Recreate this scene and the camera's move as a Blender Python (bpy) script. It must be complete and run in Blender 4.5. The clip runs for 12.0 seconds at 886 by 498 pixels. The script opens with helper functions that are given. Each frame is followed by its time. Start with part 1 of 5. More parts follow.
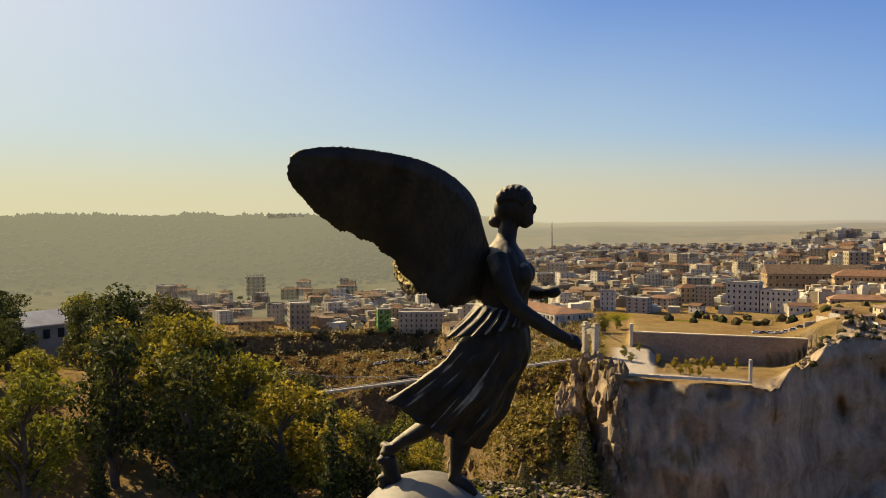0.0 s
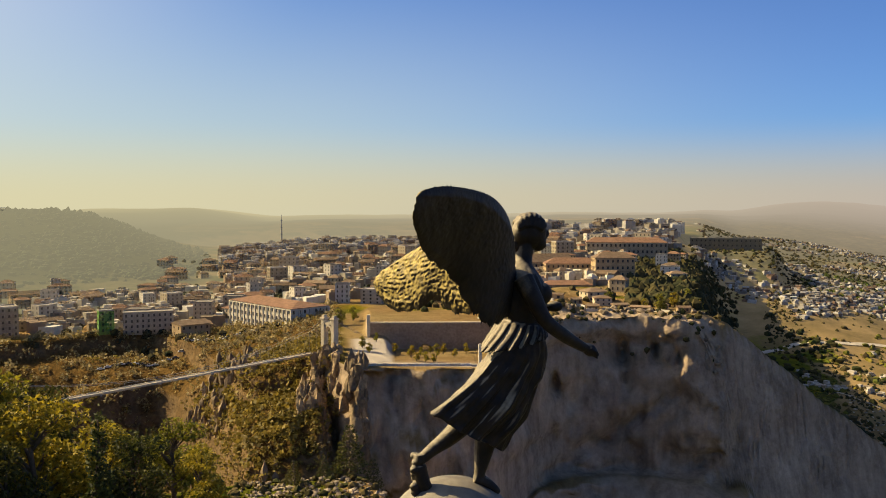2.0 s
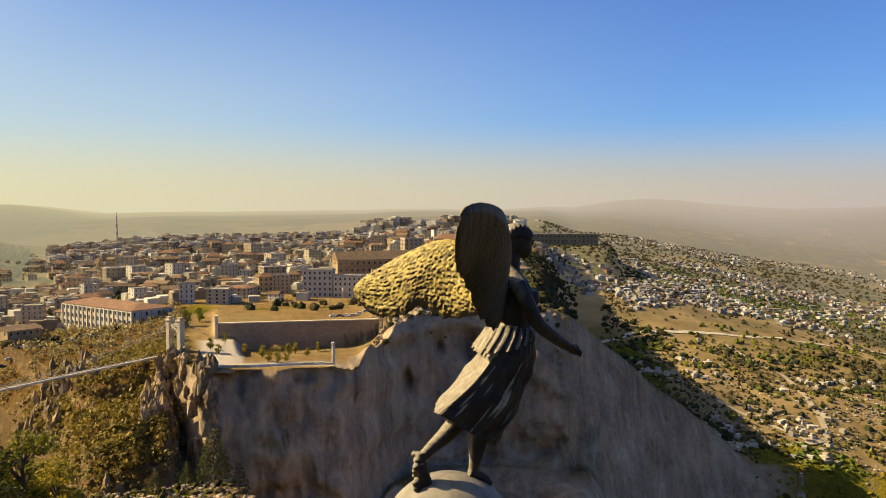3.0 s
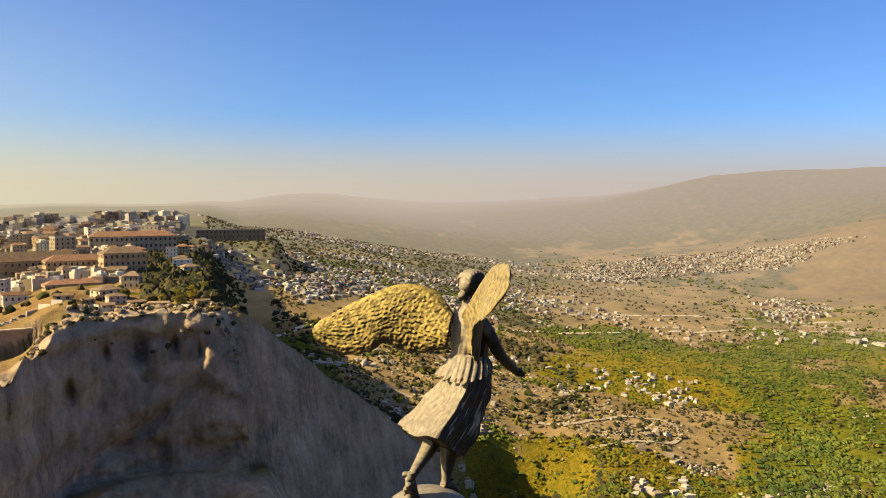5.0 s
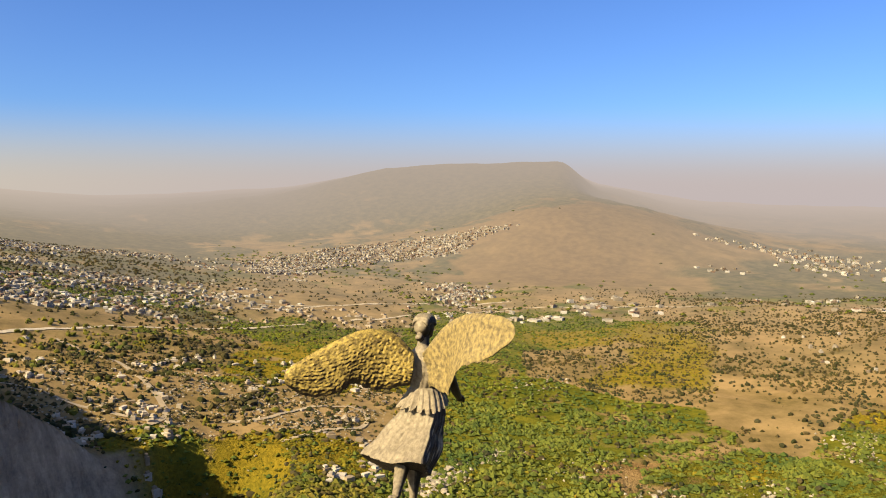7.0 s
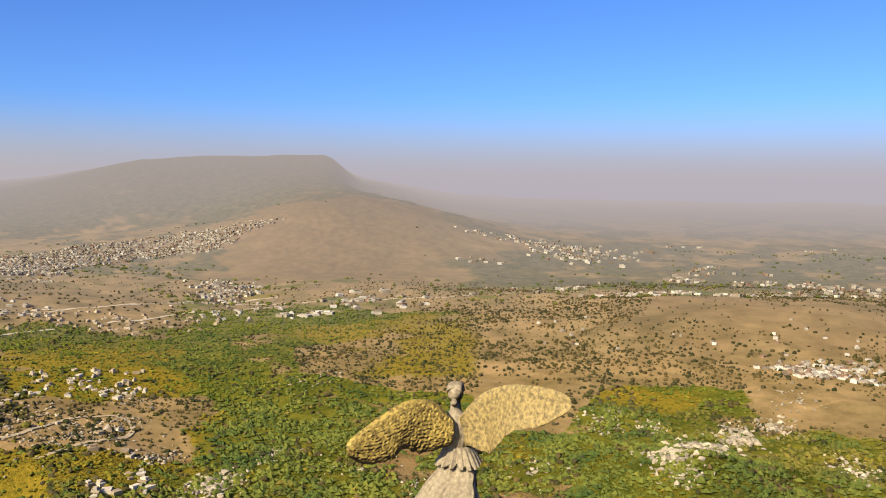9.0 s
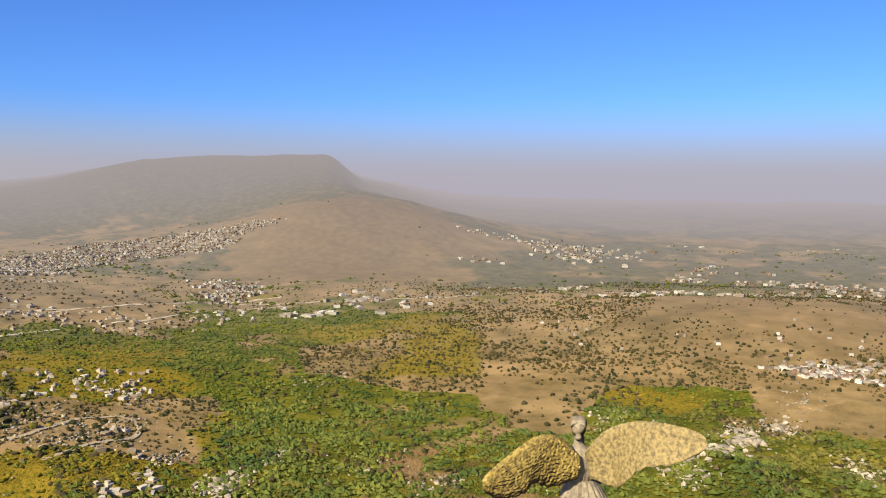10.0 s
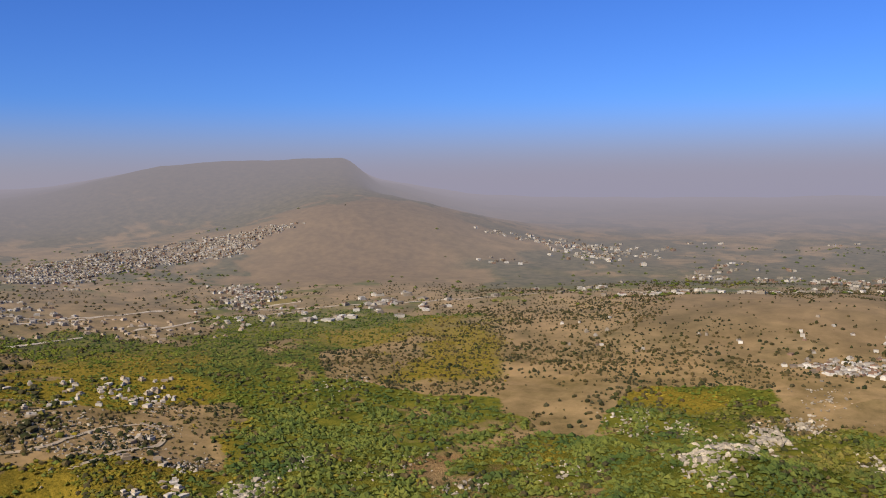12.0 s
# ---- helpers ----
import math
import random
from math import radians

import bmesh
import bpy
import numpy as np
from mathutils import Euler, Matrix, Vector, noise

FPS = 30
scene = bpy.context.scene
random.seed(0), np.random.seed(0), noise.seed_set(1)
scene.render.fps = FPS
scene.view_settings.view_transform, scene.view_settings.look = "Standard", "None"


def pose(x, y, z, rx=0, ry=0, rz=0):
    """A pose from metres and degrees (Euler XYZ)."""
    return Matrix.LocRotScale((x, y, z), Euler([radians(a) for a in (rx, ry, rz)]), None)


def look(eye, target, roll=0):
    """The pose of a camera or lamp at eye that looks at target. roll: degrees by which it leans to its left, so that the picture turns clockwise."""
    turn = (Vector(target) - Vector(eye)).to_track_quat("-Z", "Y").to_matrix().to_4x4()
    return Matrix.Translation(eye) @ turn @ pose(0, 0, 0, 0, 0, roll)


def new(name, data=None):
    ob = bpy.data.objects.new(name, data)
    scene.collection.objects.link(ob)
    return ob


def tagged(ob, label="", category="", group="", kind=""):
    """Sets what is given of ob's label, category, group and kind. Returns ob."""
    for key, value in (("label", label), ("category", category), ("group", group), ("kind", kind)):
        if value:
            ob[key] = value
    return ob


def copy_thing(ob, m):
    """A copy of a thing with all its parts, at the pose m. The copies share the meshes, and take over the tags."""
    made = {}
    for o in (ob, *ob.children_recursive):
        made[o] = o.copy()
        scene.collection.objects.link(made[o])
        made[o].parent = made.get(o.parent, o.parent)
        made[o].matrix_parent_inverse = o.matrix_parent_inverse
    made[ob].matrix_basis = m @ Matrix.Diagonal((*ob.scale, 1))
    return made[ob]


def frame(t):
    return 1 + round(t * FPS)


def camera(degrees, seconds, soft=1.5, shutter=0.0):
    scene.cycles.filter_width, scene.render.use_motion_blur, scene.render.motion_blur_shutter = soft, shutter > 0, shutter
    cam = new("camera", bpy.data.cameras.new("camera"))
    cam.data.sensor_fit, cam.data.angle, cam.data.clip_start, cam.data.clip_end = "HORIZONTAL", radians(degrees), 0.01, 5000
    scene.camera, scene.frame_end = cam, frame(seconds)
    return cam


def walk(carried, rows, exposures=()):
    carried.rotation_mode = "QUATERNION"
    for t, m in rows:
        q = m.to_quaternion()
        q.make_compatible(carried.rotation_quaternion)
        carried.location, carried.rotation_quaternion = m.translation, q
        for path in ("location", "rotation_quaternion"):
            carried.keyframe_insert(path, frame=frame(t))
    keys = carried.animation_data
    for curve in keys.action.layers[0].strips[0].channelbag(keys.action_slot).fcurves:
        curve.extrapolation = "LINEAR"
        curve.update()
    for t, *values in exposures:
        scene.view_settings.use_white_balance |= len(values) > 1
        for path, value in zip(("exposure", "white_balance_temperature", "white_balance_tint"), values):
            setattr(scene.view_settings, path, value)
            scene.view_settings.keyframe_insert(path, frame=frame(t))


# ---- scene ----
cam = camera(55.19, 12.0, soft=1.0)
# The world's origin is the top of the globe on which the statue stands; the first view looks along +y.


def bearing(deg, r, z=0.0):
    """A place r metres out at a bearing, clockwise from +y."""
    return Vector((math.sin(radians(deg)) * r, math.cos(radians(deg)) * r, z))


# ---- the camera and its flight ----
PATH = [
    (0.0, 2.987, -13.268, 4.247, 11.504, -2.485, -0.004),
    (0.5, 1.795, -13.616, 4.415, 6.931, -2.604, -0.016),
    (1.0, 0.639, -13.904, 4.571, 2.554, -2.703, -0.015),
    (1.5, -0.624, -14.253, 4.699, -2.243, -2.843, 0.044),
    (2.0, -1.894, -14.591, 4.814, -6.800, -2.970, 0.034),
    (2.5, -3.202, -14.785, 4.934, -11.953, -3.069, 0.034),
    (3.0, -4.722, -14.905, 5.088, -17.177, -3.187, -0.026),
    (3.2, -5.369, -14.921, 5.168, -19.312, -3.221, -0.059),
    (4.8, -10.697, -14.364, 6.213, -37.366, -3.551, -0.096),
    (5.0, -11.333, -14.145, 6.344, -39.716, -3.578, -0.054),
    (5.5, -12.916, -13.475, 6.671, -45.108, -3.632, 0.058),
    (6.0, -14.530, -12.742, 7.014, -50.620, -3.814, 0.070),
    (6.5, -16.156, -11.879, 7.422, -56.096, -3.985, -0.015),
    (7.0, -17.727, -10.865, 7.975, -61.306, -4.124, 0.016),
    (7.5, -19.288, -9.699, 8.605, -66.696, -4.286, -0.140),
    (7.7, -19.885, -9.178, 8.861, -68.862, -4.360, -0.271),
    (9.3, -23.692, -3.926, 11.087, -77.486, -4.579, -0.274),
    (9.5, -24.021, -3.201, 11.346, -77.412, -4.598, -0.288),
    (9.8, -24.425, -2.131, 11.716, -77.253, -4.610, -0.291),
    (10.0, -24.610, -1.451, 11.941, -77.098, -4.623, -0.275),
    (10.5, -24.833, -0.020, 12.451, -76.586, -4.615, -0.081),
    (11.0, -24.958, 0.521, 12.958, -76.160, -4.587, 0.236),
    (11.5, -25.012, 0.612, 13.9, -76.073, -4.576, 0.534),
    (12.0, -25.025, 0.575, 14.581, -76.046, -4.586, 0.818),
]
walk(cam, [(t, pose(x, y, z, 90 + pitch, roll, yaw)) for t, x, y, z, yaw, pitch, roll in PATH],
     exposures=[(0.0, 0.54, 7400, 4), (1.5, 0.50, 7500, 3), (2.5, 0.63, 7600, 3), (4.0, 0.76, 7600, 3), (6.0, 0.78, 7500, 4), (7.5, 0.7, 7100, 6), (9.0, 0.6, 6400, 8), (11.0, 0.52, 5900, 8), (11.6, 0.5, 5800, 8), (12.0, 0.08, 5700, 14)])

# ---- sky and sun ----
SUN_BEARING, SUN_HEIGHT = -63.0, 34.5
to_sun = bearing(SUN_BEARING, math.cos(radians(SUN_HEIGHT)), math.sin(radians(SUN_HEIGHT)))
world = bpy.data.worlds.new("sky")
scene.world = world
world.use_nodes = True
wn, wl = world.node_tree.nodes, world.node_tree.links


def sky_mix(kind, fac, one, two):
    m = wn.new("ShaderNodeMixRGB")
    m.blend_type = kind
    for socket, value in zip(m.inputs, (fac, one, two)):
        if isinstance(value, float):
            socket.default_value = value
        elif isinstance(value, tuple):
            socket.default_value = (*value, 1)
        else:
            wl.new(value, socket)
    return m.outputs[0]


def sky_range(source, a, b, low=0.0, high=1.0):
    m = wn.new("ShaderNodeMapRange")
    m.interpolation_type = "SMOOTHSTEP"
    for key, v in (("From Min", a), ("From Max", b), ("To Min", low), ("To Max", high)):
        m.inputs[key].default_value = v
    wl.new(source, m.inputs["Value"])
    return m.outputs[0]


sky = wn.new("ShaderNodeTexSky")
sky.sky_type, sky.sun_disc = "NISHITA", False
sky.sun_elevation, sky.sun_rotation = radians(SUN_HEIGHT), radians(SUN_BEARING)
sky.air_density, sky.dust_density, sky.ozone_density, sky.altitude = 1.0, 0.5, 4.0, 600
# dusty haze along the whole horizon, yellower on the sun's side
coord, split, toward = wn.new("ShaderNodeTexCoord"), wn.new("ShaderNodeSeparateXYZ"), wn.new("ShaderNodeVectorMath")
wl.new(coord.outputs["Generated"], split.inputs[0])
toward.operation, toward.inputs[1].default_value = "DOT_PRODUCT", to_sun
wl.new(coord.outputs["Generated"], toward.inputs[0])
warm = sky_range(toward.outputs["Value"], 0.15, 0.95)
blue = sky_mix("MULTIPLY", 1.0, sky.outputs[0], sky_mix("MIX", warm, (0.66, 0.98, 1.7), (0.80, 1.0, 1.38)))
aureole = sky_mix("MIX", sky_range(toward.outputs["Value"], 0.5, 1.0, 0.0, 0.8), blue, (10.0, 10.0, 10.6))
pale = sky_range(split.outputs["Z"], 0.0, 0.31, 0.72, 0.0)
veil = wn.new("ShaderNodeMath")
veil.operation = "MULTIPLY"
wl.new(pale, veil.inputs[0])
wl.new(sky_range(toward.outputs["Value"], -0.1, 0.6), veil.inputs[1])
aureole = sky_mix("MIX", veil.outputs[0], aureole, (6.6, 7.4, 7.0))
haze = sky_mix("MIX", sky_range(toward.outputs["Value"], -0.55, 0.95), (5.5, 4.7, 5.0), (8.3, 7.9, 5.5))
wl.new(sky_mix("MIX", sky_range(split.outputs["Z"], 0.0, 0.10, 0.92, 0.0), aureole, haze), wn["Background"].inputs["Color"])
wn["Background"].inputs["Strength"].default_value = 0.060
sun = new("sun", bpy.data.lights.new("sun", "SUN"))
sun.data.energy, sun.data.angle, sun.data.color = 6.6, radians(0.5), (1.0, 0.83, 0.57)
sun.matrix_world = look(100 * to_sun, (0, 0, 0))


# ---- materials ----
def material(name, rough=0.9, metal=0.0):
    m = bpy.data.materials.new(name)
    m.use_nodes = True
    p = m.node_tree.nodes["Principled BSDF"]
    p.inputs["Roughness"].default_value, p.inputs["Metallic"].default_value = rough, metal
    p.inputs["Specular IOR Level"].default_value = 0.25
    return m, m.node_tree.nodes, m.node_tree.links, p


def noise_node(nodes, links, scale, detail=5.0, rough=0.6):
    """Noise over the world's metres."""
    place, n = nodes.new("ShaderNodeNewGeometry"), nodes.new("ShaderNodeTexNoise")
    n.inputs["Scale"].default_value, n.inputs["Detail"].default_value, n.inputs["Roughness"].default_value = scale, detail, rough
    links.new(place.outputs["Position"], n.inputs["Vector"])
    return n.outputs["Fac"]


def ramp_node(nodes, links, source, low, high, a=0.35, b=0.65):
    r = nodes.new("ShaderNodeValToRGB")
    r.color_ramp.elements[0].position, r.color_ramp.elements[0].color = a, (*low, 1)
    r.color_ramp.elements[1].position, r.color_ramp.elements[1].color = b, (*high, 1)
    links.new(source, r.inputs[0])
    return r.outputs[0]


def blend(nodes, links, fac, one, two, kind="MIX"):
    m = nodes.new("ShaderNodeMixRGB")
    m.blend_type = kind
    for socket, value in zip(m.inputs, (fac, one, two)):
        if isinstance(value, float):
            socket.default_value = value
        elif isinstance(value, tuple):
            socket.default_value = (*value, 1)
        else:
            links.new(value, socket)
    return m.outputs[0]


def relief(nodes, links, p, source, strength, distance):
    b = nodes.new("ShaderNodeBump")
    b.inputs["Strength"].default_value, b.inputs["Distance"].default_value = strength, distance
    links.new(source, b.inputs["Height"])
    links.new(b.outputs[0], p.inputs["Normal"])


def painted_haze(nodes, links, shader, backdrop=False, start=880.0, depth=2050.0):
    """Painted dusty haze: the far backdrop glows as the horizon sky with range, most below the sun; things before it
    turn see-through.
    """
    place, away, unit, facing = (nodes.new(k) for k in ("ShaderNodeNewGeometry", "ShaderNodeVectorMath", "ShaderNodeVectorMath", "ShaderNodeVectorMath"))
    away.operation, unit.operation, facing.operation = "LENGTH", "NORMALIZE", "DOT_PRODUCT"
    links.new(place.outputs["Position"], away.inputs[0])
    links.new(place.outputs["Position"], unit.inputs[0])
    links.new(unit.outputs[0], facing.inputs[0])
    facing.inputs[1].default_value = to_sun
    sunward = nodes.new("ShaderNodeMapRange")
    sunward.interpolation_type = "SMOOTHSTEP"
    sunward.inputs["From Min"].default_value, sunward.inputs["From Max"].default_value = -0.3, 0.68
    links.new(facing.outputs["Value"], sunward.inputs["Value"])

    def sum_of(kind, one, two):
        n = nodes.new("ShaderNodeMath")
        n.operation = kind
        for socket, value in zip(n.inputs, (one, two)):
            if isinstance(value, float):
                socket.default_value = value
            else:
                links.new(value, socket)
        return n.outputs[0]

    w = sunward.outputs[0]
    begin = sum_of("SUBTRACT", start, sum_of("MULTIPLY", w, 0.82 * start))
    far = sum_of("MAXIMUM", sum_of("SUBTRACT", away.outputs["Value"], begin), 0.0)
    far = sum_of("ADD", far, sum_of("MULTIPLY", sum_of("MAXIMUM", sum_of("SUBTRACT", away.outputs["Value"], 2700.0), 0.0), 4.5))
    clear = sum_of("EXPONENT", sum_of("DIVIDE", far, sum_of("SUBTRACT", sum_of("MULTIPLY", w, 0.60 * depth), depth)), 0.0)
    # Haze is put in here as glow on the backdrop, transparency elsewhere.
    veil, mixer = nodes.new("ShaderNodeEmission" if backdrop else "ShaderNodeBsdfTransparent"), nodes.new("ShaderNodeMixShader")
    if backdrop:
        near_haze_glow = blend(nodes, links, w, (0.260, 0.225, 0.212), (0.256, 0.240, 0.176))
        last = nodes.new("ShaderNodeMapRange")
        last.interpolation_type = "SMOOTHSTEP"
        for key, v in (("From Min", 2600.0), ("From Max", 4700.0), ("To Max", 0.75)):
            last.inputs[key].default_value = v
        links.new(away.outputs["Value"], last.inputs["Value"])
        links.new(blend(nodes, links, last.outputs[0], near_haze_glow, blend(nodes, links, w, (0.345, 0.295, 0.297), (0.44, 0.395, 0.26))), veil.inputs["Color"])
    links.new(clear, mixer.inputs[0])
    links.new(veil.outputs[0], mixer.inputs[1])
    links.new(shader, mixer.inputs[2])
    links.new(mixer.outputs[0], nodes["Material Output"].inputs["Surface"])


def surface(name, low, high, fine=2.0, coarse=0.1, rough=0.9, bump=0.3, depth=0.1, metal=0.0, vary=None):
    """A mottled surface; vary: "object" or "island" shifts its lightness from piece to piece."""
    m, nodes, links, p = material(name, rough, metal)
    c = ramp_node(nodes, links, noise_node(nodes, links, fine), low, high)
    c = blend(nodes, links, 0.55, c, ramp_node(nodes, links, noise_node(nodes, links, coarse, 3.0), low, high), "MIX")
    if vary:
        if vary == "object":
            r = nodes.new("ShaderNodeObjectInfo").outputs["Random"]
        else:
            r = nodes.new("ShaderNodeNewGeometry").outputs["Random Per Island"]
        c = blend(nodes, links, 1.0, c, ramp_node(nodes, links, r, (0.55, 0.53, 0.5), (1.25, 1.2, 1.1), 0.0, 1.0), "MULTIPLY")
    links.new(c, p.inputs["Base Color"])
    relief(nodes, links, p, noise_node(nodes, links, fine * 1.7), bump, depth)
    return m


def island_colours(name, colours, rough=0.85, fine=0.5, far=False, patchy=True):
    """Each loose piece takes one of some colours."""
    m, nodes, links, p = material(name, rough)
    p.inputs["Specular IOR Level"].default_value = 0.05
    r = nodes.new("ShaderNodeValToRGB")
    r.color_ramp.interpolation = "CONSTANT"
    for k, c in enumerate(colours):
        e = r.color_ramp.elements[k] if k < 2 else r.color_ramp.elements.new(k / len(colours))
        e.position, e.color = k / len(colours), (*c, 1)
    links.new(nodes.new("ShaderNodeNewGeometry").outputs["Random Per Island"], r.inputs[0])
    c = blend(nodes, links, 0.5, r.outputs[0], ramp_node(nodes, links, noise_node(nodes, links, fine), (0.6, 0.6, 0.6), (1.2, 1.2, 1.2)), "MULTIPLY")
    if patchy:
        c = blend(nodes, links, 1.0, c, ramp_node(nodes, links, noise_node(nodes, links, 0.022, 6.0), (0.45, 0.54, 0.58), (1.05, 0.92, 0.74), 0.36, 0.64), "MULTIPLY")
    links.new(c, p.inputs["Base Color"])
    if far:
        painted_haze(nodes, links, p.outputs[0], far == "backdrop")
    return m


# ---- the lie of the land ----
def step(a, b, v):
    u = np.clip((v - a) / (b - a), 0, 1)
    return u * u * (3 - 2 * u)


GRID = np.random.RandomState(4).rand(64, 64)


def value_noise(x, y):
    xi, yi = np.floor(x), np.floor(y)
    u, v = x - xi, y - yi
    u, v = u * u * (3 - 2 * u), v * v * (3 - 2 * v)
    i, j = xi.astype(int) & 63, yi.astype(int) & 63
    i2, j2 = (i + 1) & 63, (j + 1) & 63
    return (GRID[i, j] * (1 - u) + GRID[i2, j] * u) * (1 - v) + (GRID[i, j2] * (1 - u) + GRID[i2, j2] * u) * v


def fbm(x, y, size, octaves=4):
    """Rough noise from about -1 to 1, with lumps of about size metres."""
    total, weight, k = 0, 1.0, 1.0
    for o in range(octaves):
        total = total + weight * (value_noise(x / size * k + 17.3 * o, y / size * k + 5.1 * o) * 2 - 1)
        weight, k = weight * 0.5, k * 2.03
    return total / 1.6


def polar(x, y):
    return np.degrees(np.arctan2(x, y)), np.hypot(x, y)


def bell(v, centre, width):
    return np.exp(-((v - centre) / width) ** 2)


def far_rim(b):
    """How far off the far rim of the gorge is, by bearing."""
    return 385 + 165 * step(-6, -13, b) - 50 * step(-3.0, 0.8, b) * step(14.5, 9.5, b) + 45 * step(10, 20, b)


def spur_line(b):
    """How far off the spur's crest is, by bearing: it carries on the line of the cliff."""
    return 447 + 8.0 * np.clip(b - 26.0, 0, 18)


def height(x, y):
    """The ground's height."""
    x, y = np.asarray(x, float), np.asarray(y, float)
    b, r = polar(x, y)
    rough = fbm(x, y, 60)
    crag = fbm(b * 7.0, r * 0.10 + 40, 12, 2)
    # valley floor, and the slope that climbs to the suburbs
    valley = -193 + 58 * step(64, 28, b) + 22 * step(40, 25, b) * step(1000, 1800, r) + 46 * step(46, 24, b) * step(780, 1150, r)
    valley = valley + (6 * fbm(x, y, 160) + 2.5 * fbm(x, y, 45)) * step(300, 600, r)
    valley = valley + 34 * bell(b, 100, 16) * bell(r, 1250, 300) + 22 * bell(b, 95, 6) * bell(r, 540, 70)
    # town and plateau beyond the gorge
    rim = far_rim(b + 0.15 * fbm(x, y, 22, 2))
    town = -76 + 13 * step(-9, 0, b) + 11 * step(10.5, 15, b) - 6 * step(354, 400, r) * step(2.6, 3.6, b) * step(421, 419, r) * step(14, 12, b)
    town = town + 6.2 * step(1.2, 1.7, b) * step(418, 424, r) * step(17, 15, b) * step(560, 440, r)
    town = town + (5 + 4 * fbm(x, y, 300)) * step(640, 1250, r) * step(2, 17, b) * step(27, 21, b) + 10 * step(560, 1100, r) * step(-22, -8, b)
    town = town + (73 + 5 * fbm(x, y, 200)) * step(820, 1380, r) * step(1950, 1450, r) * step(-8.5, -18.5, b) + 2 * fbm(x, y, 90)
    town = town + 52 * step(2500, 3600, r) * step(-24, -15, b) * step(-4, -10, b)
    town = town + (valley + 25 - town) * step(19, 30, b) * step(560, 1000, r)
    gorge = -178 + 12 * rough
    inset = r - rim + 1.0 * crag + 4 * rough
    wall = 0.62 * step(-13, 0, inset) + 0.38 * step(-55, -16, inset)
    talus = 0.72 * step(-230, 6, inset + 26 * rough) + 0.10 * step(-12, 0, inset) + 0.18 * step(-86, -66, inset + 14 * crag)
    side = step(-2.5, 0.3, b + 0.6 * crag)
    beyond = gorge + (town - gorge) * (talus + (wall - talus) * side)
    brow = step(-9, -3, inset) * step(22, 8, inset) * step(8.5, 10, b)
    beyond = beyond + brow * (4.6 * fbm(x, y, 11, 4) - 0.4)
    # spur of bare rock that runs down into the valley
    spine = spur_line(b)
    crest = 5.5 + (np.interp(b, [23, 26, 28.3, 32, 35.2, 38.8, 46], [-54, -58, -73, -95, -113, -137, -185]) - 5.5) * spine / 450 - 1.5 * rough - 2.0 * fbm(x, y, 20)
    spur = crest - 2.3 * np.maximum(spine - r + 1.5 * crag, 0) - 0.9 * np.maximum(r - spine - 6, 0)
    dip = step(27, 31, b) * step(52, 45, b)
    valley = valley - 14 * step(33, 38, b) * step(52, 45, b) * step(740, 580, r) - 50 * dip * step(4, -34, r - spine + 4 * crag)
    right = np.maximum(valley, spur)
    land = beyond + (right - beyond) * step(23.5, 26.5, b)
    # the hill of the monument
    edge = 100 - 48 * step(0, 6, b) + 215 * step(-15, -26, b) + 100 * step(120, 150, b)
    hill = -22 - 0.15 * np.maximum(r - 30, 0) + 2.0 * rough * step(30, 80, r) + 17 * step(-24, -34, b) * step(60, 120, r)
    fall = step(0, 1, (r - edge + 8 * rough) / (50 + 100 * step(20, 50, b)))
    z = hill + (land - hill) * fall
    # far hills
    mesa = (0.5 * step(36, 51, b) + 0.5 * step(49, 59, b)) * (0.55 * step(72, 69, b) + 0.45 * step(79, 70, b))
    z = z + 236 * mesa * step(2600, 3350, r) + 150 * bell(b, 70, np.where(b < 70, 7.5, 10.0)) * step(1800, 2500, r) * (1 - 0.6 * step(2700, 3200, r))
    z = z + 40 * bell(b, 59, 8) * step(1930, 2420, r) + 6 * fbm(x, y, 500) * step(1500, 2500, r)
    plain = 100 * step(2000, 4600, r) * step(20, 34, b) * (1 - mesa) + 20 * bell(b, 30, 3) * step(3400, 4400, r)
    low = (4 + 10 * fbm(x, y, 700)) * step(2300, 3700, r) * step(24, 8, b) - 50 * step(1450, 2000, r) * step(2400, 2000, r) * step(20, 0, b)
    z = z + 16 * bell(b, 25.3, 3.2) * bell(r, 1230, 130)
    z = z + plain + low
    # levelled ground round the sports hall
    return z + (-57 - z) * step(22.4, 23.3, b) * step(29.5, 28.2, b) * step(1050, 1185, r) * step(1320, 1260, r)


def patch(x, y, b0, b1, r0, r1, ragged=1.0):
    """1 inside a stretch of bearings and ranges, with a ragged edge."""
    b, r = polar(x, y)
    n = fbm(x + 700, y - 200, 90, 4) * ragged
    b, r = b + 3.2 * n, r * (1 + 0.1 * n)
    return step(b0 - 1, b0 + 1, b) * step(b1 + 1, b1 - 1, b) * step(r0 * 0.97, r0 * 1.03, r) * step(r1 * 1.03, r1 * 0.97, r)


def dry_field(x, y):
    """The stony, bushy field that ends at the valley's woods along a crooked edge."""
    b, r = polar(x, y)
    b, r = b + 0.5 * fbm(x + 700, y - 200, 60, 3), r * (1 + 0.025 * fbm(x, y + 400, 50, 3))
    edge = np.interp(b, [66.5, 67.5, 72, 79.2, 82.0, 85.8, 87, 89, 94.5, 98.8, 104.3, 112], [1010, 860, 824, 792, 690, 682, 740, 828, 838, 828, 772, 740])
    end = np.interp(b, [66.5, 67.5, 72, 74.6, 78, 81, 92, 98, 112], [1010, 1015, 1076, 1192, 1200, 1300, 1250, 1500, 1340])
    return step(edge - 8, edge + 8, r) * step(end + 15, end - 15, r) * step(66.5, 67.5, b)


